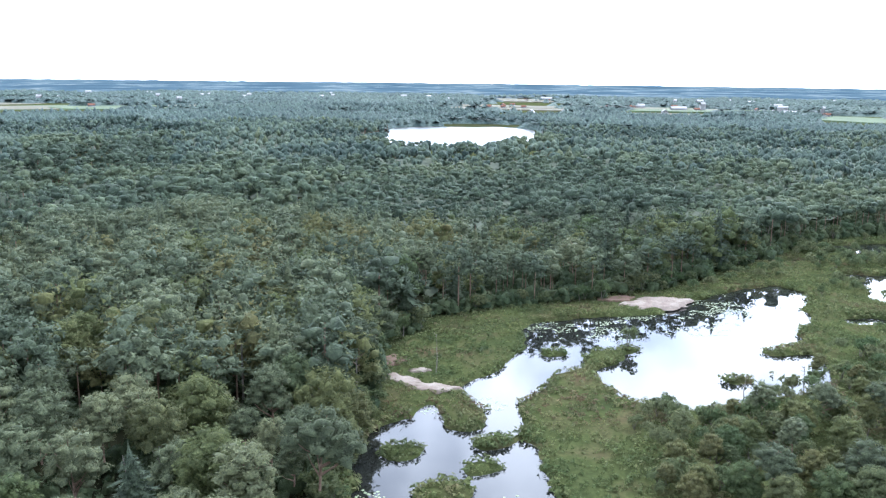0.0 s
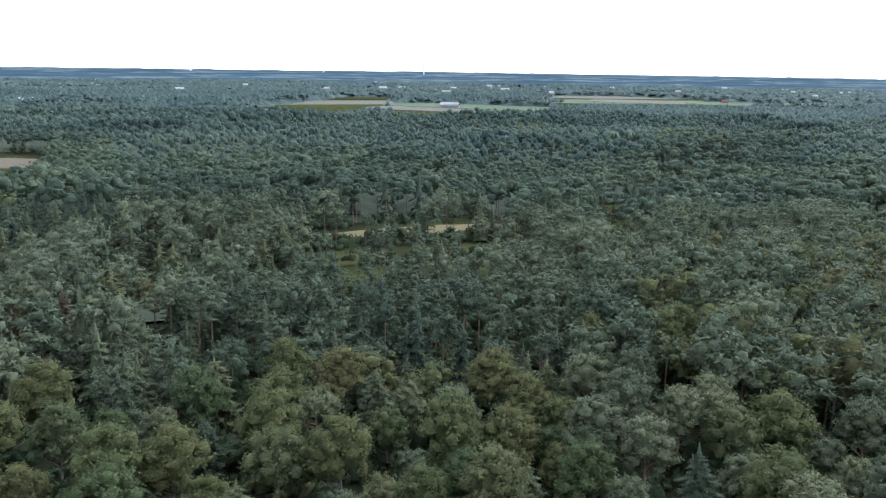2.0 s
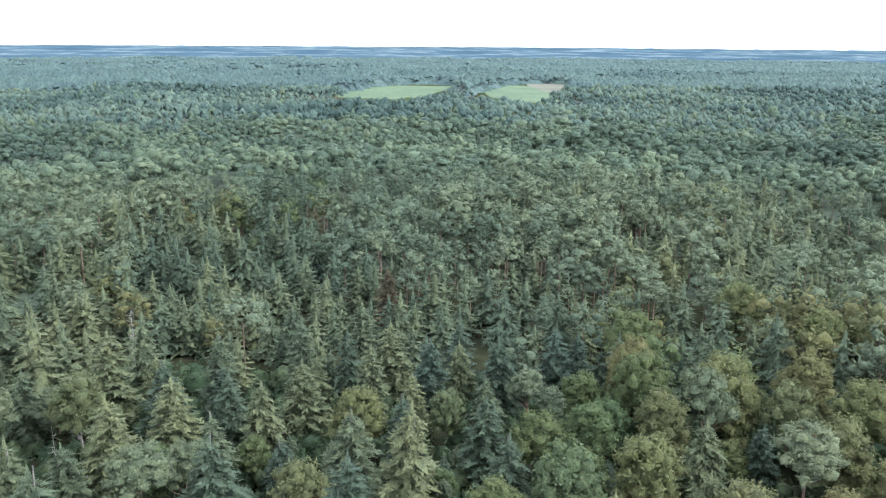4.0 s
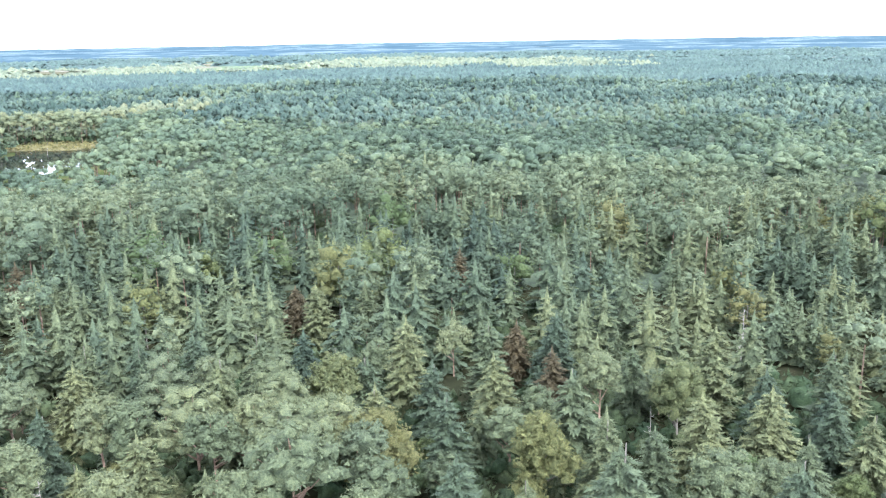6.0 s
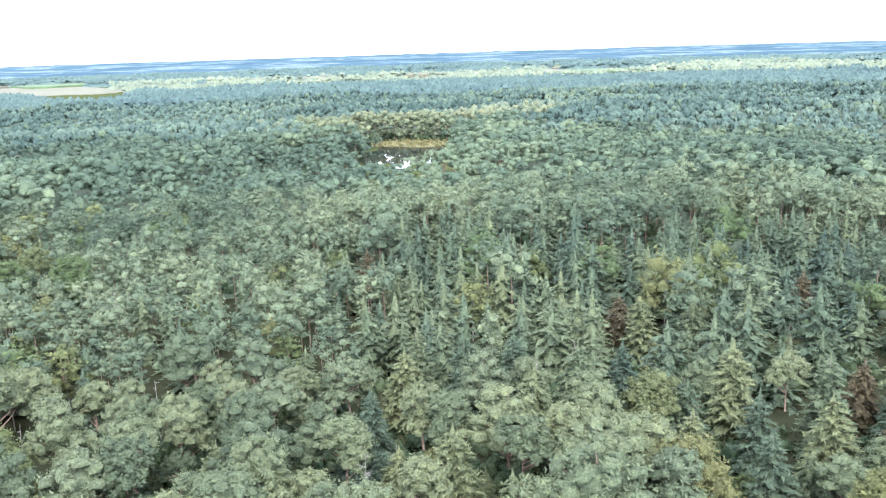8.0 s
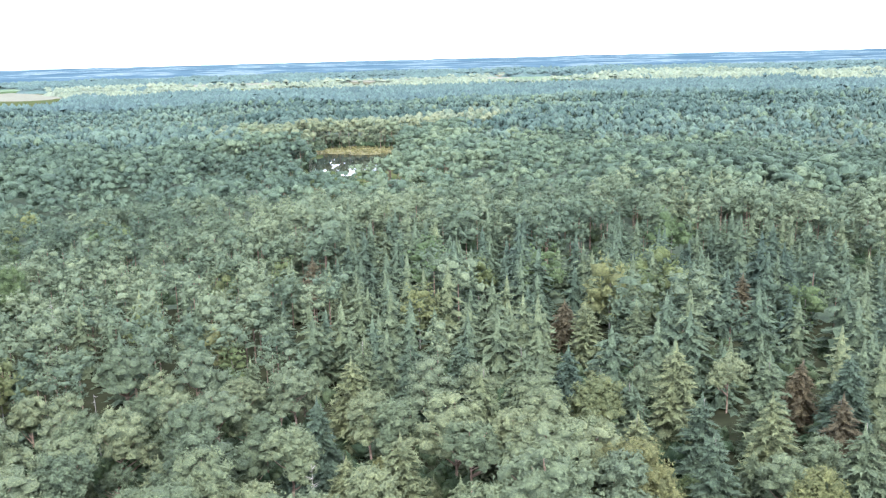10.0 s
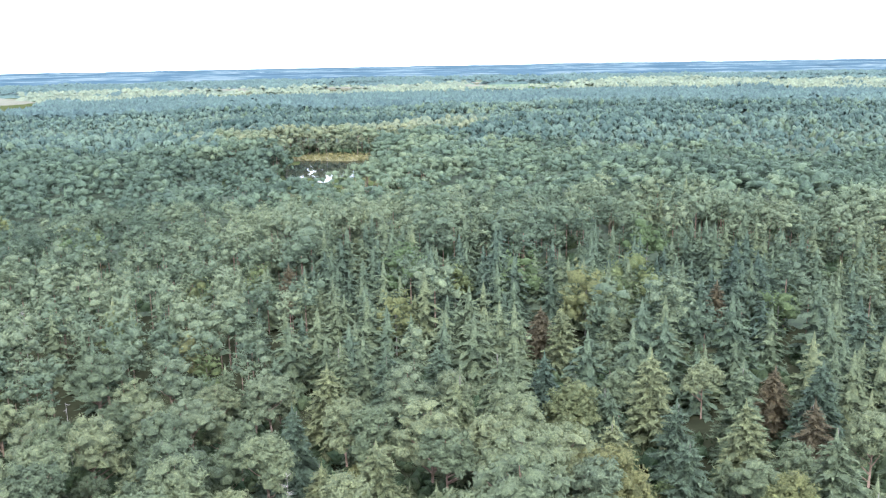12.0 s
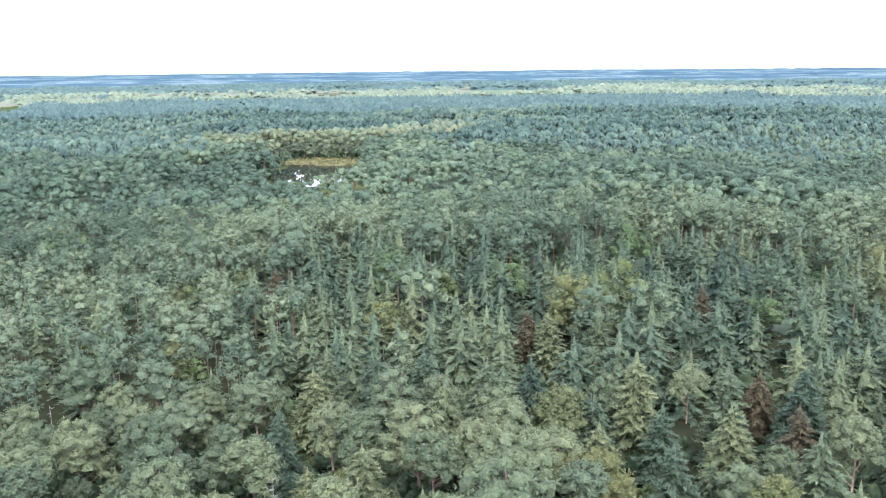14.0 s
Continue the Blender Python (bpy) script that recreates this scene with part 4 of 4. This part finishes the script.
belt = np.clip(1.1 - np.abs(bog(x, y) - 2) / 9, 0, 1) + 0.8 * (x > 88) + 1.0 * ((x > 30) & (y < 147)) + 0.10
keep = (belt * field_noise(x, y, 11, 53) > 0.36 + 0.5 * r.uniform(0, 1, len(x)) - 0.1)
for px, py in zip(x[keep], y[keep]):
    if placed >= 115:
        break
    placed += 1
    put_shrub(float(px), float(py), pick.uniform(0.9, 2.0))

# thicket on the near shore
x, y, r = scatter(1800, 34, 118, 100, 182, lambda x, y: (shore(x, y) > 1.5) & (field_noise(x, y, 9, 57) > 0.42 - 0.004 * (x - 34)), 77)
for px, py in list(zip(x, y))[:130]:
    put_shrub(float(px), float(py), pick.uniform(1.3, 2.8))

# taller bushes that screen the feet of the wood's edge
x, y, r = scatter(2600, -20, 160, 100, 312, lambda x, y: (np.abs(bog(x, y) + 1.0) < 3.0) & (shore(x, y) > 1.5) & (np.hypot(x - 56, (y - 217) * 1.5) > 14) & (np.hypot(x + 8, y - 162) > 10), 75)
for px, py in list(zip(x, y))[:50]:
    put_shrub(float(px), float(py), pick.uniform(1.8, 3.2))


def bush_field(name, label, places, low, high, seed):
    """Bushes too many to count, grown into one another."""
    r = np.random.default_rng(seed)
    kinds = [shrub_shape(820 + v)[0] for v in range(4)]
    out, T = [], []
    for px, py in places:
        V, F = kinds[r.integers(4)]
        a, g = r.uniform(0, 6.283), r.uniform(low, high)
        R = np.array([[math.cos(a), math.sin(a), 0], [-math.sin(a), math.cos(a), 0], [0, 0, 1]])
        out.append(((V @ R) * g * r.uniform(0.85, 1.2, 3) + [px, py, float(ground_z(px, py)) - 0.1], F))
        T.append(np.full(len(V), r.uniform(0, 1)))
    return tagged(new(name, mesh_of(name, *joined(out), M_BUSH, np.concatenate(T))), label, "bushes", kind="stuff")


M_BUSH = foliage("bush_leaves", [(0.0, (0.070, 0.098, 0.050)), (0.5, (0.096, 0.116, 0.060)), (1.0, (0.118, 0.126, 0.070))], True, 0.5)
bush_field("bush_belt", "light green birch bushes along the foot of the wood", list(zip(x, y))[50:330], 1.4, 3.0, 821)
x, y, r = scatter(5000, 30, 190, 98, 300, lambda x, y: (shore(x, y) > 1.6) & (bog(x, y) > 0) & (np.hypot(x - 56, (y - 217) * 1.5) > 14) & (field_noise(x, y, 13, 59) + 0.3 * field_noise(x, y, 4, 60) > 0.90 - 0.0046 * (x - 30) - 0.3 * (y < 142)), 79)
bush_field("bush_thicket", "grey-green bog myrtle and birch bushes on the bog", list(zip(x, y))[:560], 1.0, 2.7, 822)

# young trees among the bushes on the near shore, and the wood's edge
YOUNG_PINES = [(45.1, 108.1, 0.86), (54.3, 137.2, 0.70), (63.5, 134.8, 0.80), (57.7, 108.5, 0.90), (73.0, 135.1, 0.80), (52.8, 120.6, 0.75)]
YOUNG_LEAF = [(34.9, 117.9, 0.55), (36.0, 108.9, 0.60), (43.8, 122.2, 0.60), (48.3, 125.4, 0.55), (51.9, 111.1, 0.70), (62.1, 123.0, 0.70), (34.0, 107.2, 0.55), (58.7, 131.6, 0.60), (71.2, 134.6, 0.65), (41.0, 107.4, 0.70), (40.5, 120.0, 0.55), (51.6, 104.4, 0.75), (45.0, 103.5, 0.70), (56.8, 103.8, 0.80), (31.8, 112.1, 0.45), (66.5, 136.5, 0.55), (50.1, 138.6, 0.42), (79.1, 155.0, 0.50), (74.9, 162.6, 0.45),
              (43, 119, 0.45), (46, 128, 0.5), (38, 113, 0.42), (57, 128, 0.55), (52, 112, 0.5), (104, 156, 0.5), (100, 178, 0.4), (112, 190, 0.4), (-12, 131, 0.6), (-14, 139, 0.55)]
x, y, r = scatter(400, 34, 112, 99, 168, lambda x, y: (shore(x, y) > 2.0) & (x - 34 > (y - 100) * 0.35) & ((y < 136) | (x > 72)), 78)
YOUNG_LEAF += [(float(px), float(py), pick.uniform(0.3, 0.52)) for px, py in list(zip(x, y))[:42]]
for kind, row in (("pine", YOUNG_PINES), ("leaf", YOUNG_LEAF)):
    for px, py, s in row:
        v = pick.randrange(FULL[kind])
        m = pose(px, py, 0.2, 0, 0, pick.uniform(0, 360)) @ Matrix.Diagonal((s * 0.88, s * 0.88, s * 0.78, 1))
        t = copy_thing(stock[kind, v], Matrix()) if (kind, v) in stock else make_tree(kind, v, m)
        t.matrix_world = m
        t["label"] = "young pine with a flat crown on the bog's edge" if kind == "pine" else "young bushy birch on the bog's edge"


# water lilies in drifts
def lilies(name, label, count, test, seed):
    x, y, r = scatter(count, -12, 100, 98, 240, test, seed)
    k, n = len(x), 6
    t = np.linspace(0, 2 * math.pi, n, endpoint=False)
    s = r.uniform(0.12, 0.30, k)[:, None]
    V = np.stack([x[:, None] + s * np.cos(t), y[:, None] + s * np.sin(t), np.full((k, n), 0.015) + r.uniform(0, 0.012, (k, 1))], -1).reshape(-1, 3)
    base = (np.arange(k) * n)[:, None, None]
    F = (np.array([(0, 1, 2), (0, 2, 3), (0, 3, 4), (0, 4, 5)])[None] + base).reshape(-1, 3)
    return tagged(new(name, mesh_of(name, V, F, M_LILY)), label, "water lilies", kind="stuff")


M_LILY = plain("lily_leaf", [(0.3, (0.09, 0.12, 0.06)), (0.7, (0.17, 0.20, 0.12))], 1.0, 0.35, 0.1)
drift = lambda x, y: (shore(x, y) < -0.4) & (field_noise(x, y, 5, 54) * field_noise(x, y, 1.7, 55) > 0.30)
lilies("water_lilies", "pale green lily leaves floating in loose drifts", 42000, lambda x, y: drift(x, y) & ((y > 186) & (x < 78) & (y > 178 + 0.2 * x) | (y < 150) & (x < 20) & (field_noise(x, y, 12, 56) > 0.5)), 74)


# bare sand on the far bank and a sandy path to the water
def mound(name, label, mat, x, y, rx, ry, turn, height, seed, n=40, rings=7):
    """A low uneven mound with a ragged rim."""
    t = np.linspace(0, 2 * math.pi, n, endpoint=False)
    c, s = math.cos(radians(turn)), math.sin(radians(turn))
    rag = 1 + (field_noise(np.cos(t) * 4 + 9, np.sin(t) * 4 + 9, 1.0, seed) - 0.5) * 0.7 + (field_noise(np.cos(t) * 11 + 9, np.sin(t) * 11 + 9, 1.0, seed + 1) - 0.5) * 0.3
    V = [(x, y, 1.0 + height)]
    for i in range(1, rings + 1):
        f = i / rings
        px, py = rx * f * rag * np.cos(t), ry * f * rag * np.sin(t)
        X, Y = x + c * px - s * py, y + s * px + c * py
        Z = np.maximum(1.0 + height * (1 - f * f) + (field_noise(X, Y, 1.5, seed) - 0.5) * 0.2, 0.0) if i < rings else np.full(n, 0.3)
        V += list(zip(X, Y, Z))
    F = [(0, 1 + j, 1 + (j + 1) % n) for j in range(n)]
    for i in range(rings - 1):
        for j in range(n):
            a, b = 1 + i * n + j, 1 + i * n + (j + 1) % n
            F += [(a, a + n, b + n), (a, b + n, b)]
    return tagged(new(name, mesh_of(name, V, F, mat)), label, "sand", kind="structure")


M_REDSOIL = plain("reddish_soil", [(0.3, (0.070, 0.042, 0.031)), (0.7, (0.115, 0.075, 0.055))], 0.5)
mound("sand_bank", "pale bare sand bank above the dark pool", M_SAND, 56.5, 217.5, 10.0, 5.4, 22, 0.12, 91)
mound("sand_bank", "reddish bare soil beside the sand bank", M_REDSOIL, 46, 220.5, 5.5, 3.5, 20, 0.25, 92)
mound("sand_path", "pale sandy path through the bog turf", M_SAND, -7.8, 157.0, 6.4, 2.0, -39, 0.22, 93)
mound("sand_path", "trodden sandy landing at the water's edge", M_SAND, -1.6, 152.8, 5.0, 2.2, -6, 0.2, 94)
mound("sand_bank", "reddish bare soil under the pines by the path", M_REDSOIL, -10.5, 168, 4.2, 3.4, 40, 0.12, 95)
mound("sand_bank", "patch of ochre sand in the turf", M_SAND, -4.4, 162.3, 2.2, 1.2, 10, 0.1, 96)


# ---- dead wood ----
def dead_tree(px, py, height, seed, arms, label, name="dead_tree"):
    r = np.random.default_rng(seed)
    t = tagged(new(name), label, "dead tree")
    z = np.linspace(-0.2, height, 7)
    P = np.stack([np.cumsum(r.normal(0, 0.07, 7)), np.cumsum(r.normal(0, 0.07, 7)), z], -1)
    part("trunk", mesh_of("trunk", *rod(P, np.linspace(0.12, 0.02, 7), 5), M_DEADWOOD), t)
    for i in range(arms):
        f = r.uniform(0.4, 0.98)
        a, L = r.uniform(0, 6.28), r.uniform(0.5, 1.6) * (1.3 - f * 0.8)
        p = np.array([np.interp(f * height, z, P[:, 0]), np.interp(f * height, z, P[:, 1]), f * height])
        q = p + [math.cos(a) * L, math.sin(a) * L, r.uniform(-0.1, 0.6) * L]
        part("limb", mesh_of("limb", *rod([p, (p + q) / 2 + r.normal(0, 0.08, 3), q], [0.05, 0.035, 0.012], 4), M_DEADWOOD), t)
    t.location = (px, py, 0.1)
    return t


dead_tree(-130.7, -68.5, 13.5, 1, 46, "bleached dead spruce with bare twigs standing among green trees")
dead_tree(-91.2, -58.1, 11.5, 2, 7, "pale bare snag with a few broken limbs")
dead_tree(15.5, -115.9, 12.0, 3, 10, "pale bare snag with forked limbs between pine crowns")
dead_tree(-25.3, -89.6, 12.5, 9, 16, "dead pine top with pale bare limbs among green crowns")
dead_tree(6.6, -181.5, 12.5, 10, 18, "dead pine with pinkish bare limbs above a dark gap")
dead_tree(-1.8, -125, 12.0, 11, 12, "dying pine with bare pale limbs")
dead_tree(-1.0, 160.7, 8.8, 4, 3, "slender pale birch stem standing alone on the bog")
dead_tree(56.5, 151.5, 4.2, 5, 6, "bare grey sapling on the bank")
dead_tree(59.5, 150.8, 3.6, 6, 8, "bare grey sapling on the bank")
dead_tree(70.5, 158.5, 4.0, 7, 10, "bare twiggy sapling on the bank")
dead_tree(-136.5, -474, 9, 8, 3, "pale bare stem beside the small pool")


# ---- far away: houses and wind turbines ----
def house(px, py, w, d, h, turn, label, long=False):
    t = tagged(new("house"), label, "house", "houses beyond the woods")
    V = [(-w, -d, 0), (w, -d, 0), (w, d, 0), (-w, d, 0), (-w, -d, h), (w, -d, h), (w, d, h), (-w, d, h), (-w, 0, h + d * 0.75), (w, 0, h + d * 0.75)]
    F = [(0, 1, 5), (0, 5, 4), (1, 2, 6), (1, 6, 5), (2, 3, 7), (2, 7, 6), (3, 0, 4), (3, 4, 7), (4, 7, 8), (5, 9, 6)]
    part("wall", mesh_of("wall", V, F, M_WHITEWALL), t)
    e = 0.5
    R = [(-w - e, -d - e, h - 0.35), (w + e, -d - e, h - 0.35), (w + e, 0, h + d * 0.75 + 0.1), (-w - e, 0, h + d * 0.75 + 0.1), (w + e, d + e, h - 0.35), (-w - e, d + e, h - 0.35)]
    top = [(x, y, z + 0.25) for x, y, z in R]
    part("roof", mesh_of("roof", R + top, [(0, 2, 1), (0, 3, 2), (3, 4, 2), (3, 5, 4), (6, 7, 8), (6, 8, 9), (9, 8, 10), (9, 10, 11), (0, 1, 7), (0, 7, 6), (5, 11, 10), (5, 10, 4)],
                         M_ROOF if not long else M_WHITEWALL), t)
    t.matrix_world = pose(px, py, 0, 0, 0, turn)
    return t


rr = random.Random(11)
for fx, fy, rx, ry, turn, green in FARMLAND[:26]:
    for i in range(rr.randrange(1, 4)):
        big = rr.random() < 0.4
        c, s = math.cos(radians(turn)), math.sin(radians(turn))
        u, v = rr.uniform(-0.7, 0.7) * rx, rr.uniform(0.1, 0.75) * ry
        house(fx + c * u - s * v, fy + s * u + c * v, rr.uniform(9, 15) if big else rr.uniform(4, 6), rr.uniform(5, 7) if big else rr.uniform(3, 4), 3.6 if big else 3.0, turn + rr.choice((0, 90)),
              "long white farm shed beyond the forest" if big else "white-walled house with a red roof beyond the forest", big).location.z = 2.0


# pale farm and village buildings, made tall so the camera sees them above the woods
for i in range(46):
    az, dist = radians(rr.uniform(-30, 62)), rr.uniform(1550, 2350)
    house(-dist * math.sin(az), dist * math.cos(az), rr.uniform(3.0, 8.5), rr.uniform(3, 5), rr.uniform(11, 13.5), math.degrees(az) + rr.uniform(-30, 30),
          "tall pale building showing above distant woods", True)


def turbine(az, dist, spin):
    a = radians(az)
    t = tagged(new("wind_turbine"), "white wind turbine standing far off on the plain", "wind turbine", "wind turbines on the horizon")
    part("tower", mesh_of("tower", *rod([(0, 0, 0), (0, 0, 45), (0, 0, 92)], [2.6, 2.1, 1.5], 10), M_STEEL), t)
    part("nacelle", mesh_of("nacelle", *rod([(0, 4, 93), (0, 0, 93.2), (0, -5, 93)], [1.2, 2.0, 1.4], 8), M_STEEL), t)
    for i in range(3):
        b = radians(spin + 120 * i)
        c = [(math.sin(b) * q, -5.5, 93 + math.cos(b) * q) for q in (0.5, 10, 24, 38)]
        part("blade", mesh_of("blade", *rod(c, [0.8, 1.5, 0.9, 0.2], 5), M_STEEL), t)
    t.matrix_world = pose(-dist * math.sin(a), dist * math.cos(a), 20, 0, 0, az + 160)


for az, dist, spin in ((56.2, 4300, 10), (52.9, 4400, 50), (47.9, 4200, 25), (41.4, 3900, 5)):
    turbine(az, dist, spin)


# ---- dry grass tufts on the bank of the small pool ----
def bank_tufts():
    r = np.random.default_rng(97)
    k, each = 700, 6
    u, v, a = r.uniform(-1, 1, k), r.uniform(-1, 1, k), radians(150)
    ok = u * u + v * v < 1
    x, y = (-153 + math.cos(a) * 33 * u - math.sin(a) * 21 * v)[ok], (-506 + math.sin(a) * 33 * u + math.cos(a) * 21 * v)[ok]
    s = r.uniform(0.5, 1.5, len(x))
    n = ball(r, len(x) * each, -0.05)
    C = np.repeat(np.stack([x, y, 1.1 + s * 0.3], -1), each, 0) + n * np.repeat(s, each)[:, None] * 0.8
    V, F = sprays(C, n, np.repeat(s, each) * 0.5, r, loose=0.4, wide=0.5)
    mat = foliage("dry_grass_tufts", [(0.0, (0.075, 0.078, 0.036)), (0.5, (0.125, 0.112, 0.050)), (1.0, (0.165, 0.140, 0.066))], True, 0.3, 0.35)
    tagged(new("grass_tufts", mesh_of("grass_tufts", V, F, mat, np.repeat(r.uniform(0, 1, len(x)), each * 3))), "pale yellow grass tufts on the bank of a small pool", "grass", kind="stuff")


bank_tufts()


# ---- undergrowth between the near stems ----
def undergrowth(name, label, count, seed):
    x, y, r = scatter(count, -NEAR - 4, 12, -NEAR - 4, 220, lambda x, y: wooded(x, y) & in_view(x, y) & (np.hypot(x, y) > 66) & (np.hypot(x, y) < 205), seed)
    ex, ey, r = scatter(160000, -560, 240, -600, 660, lambda x, y: wooded(x, y) & ((clearing(x, y) < 16) | (bog(x, y) > -13) & (y > 140)), seed + 1)
    bx, by, r = scatter(60000, -24, 235, 140, 345, lambda x, y: (np.abs(bog(x, y) + 7) < 8) & (shore(x, y) > 2) & (clearing(x, y) > 2) & (np.hypot(x - 54, (y - 220) * 1.4) > 13), seed + 2)
    mx, my, r = scatter(16000, -310, 60, -310, 310, lambda x, y: wooded(x, y) & in_view(x, y) & (np.hypot(x, y) > 205) & (np.hypot(x, y) < 308), seed + 4)
    nx, ny, r = scatter(9000, 0, 260, 200, 390, lambda x, y: wooded(x, y) & (bog(x, y) > -55), seed + 5)
    px, py, r = scatter(9000, -260, -40, -640, -380, lambda x, y: (clearing(x, y) > 1) & (clearing(x, y) < 30), seed + 3)
    x, y = np.concatenate([x, ex[:1200], bx[:1100], px[:520], mx[:3800], nx[:1700]]), np.concatenate([y, ey[:1200], by[:1100], py[:520], my[:3800], ny[:1700]])
    x, y = x[np.hypot(x, y) > 5], y[np.hypot(x, y) > 5]
    out, T = [], []
    for px, py in zip(x, y):
        s = r.uniform(0.8, 2.1) if math.hypot(px, py) < 230 else r.uniform(1.2, 2.7)
        c = np.array([px, py, s * r.uniform(0.6, 1.6)])
        wide = np.array([s, s, s * 0.95]) * r.uniform(0.7, 1.2, 3)
        out += [lump(c, wide * 0.85, r, 1, 0.3, True), fringe(c, wide, r, 14, 0.36 * s, 0.4)]
        T.append(np.full(12 + 42, r.uniform(0, 0.8)))
    V, F = joined(out)
    return tagged(new(name, mesh_of(name, V, F, M_UNDER, np.concatenate(T))), label, "undergrowth", kind="stuff")


M_UNDER = foliage("undergrowth_leaves", [(0.0, (0.034, 0.052, 0.028)), (0.5, (0.048, 0.064, 0.034)), (1.0, (0.064, 0.074, 0.038))], True, 0.2)
undergrowth("undergrowth", "dark green undergrowth between the forest stems", 9500, 76)
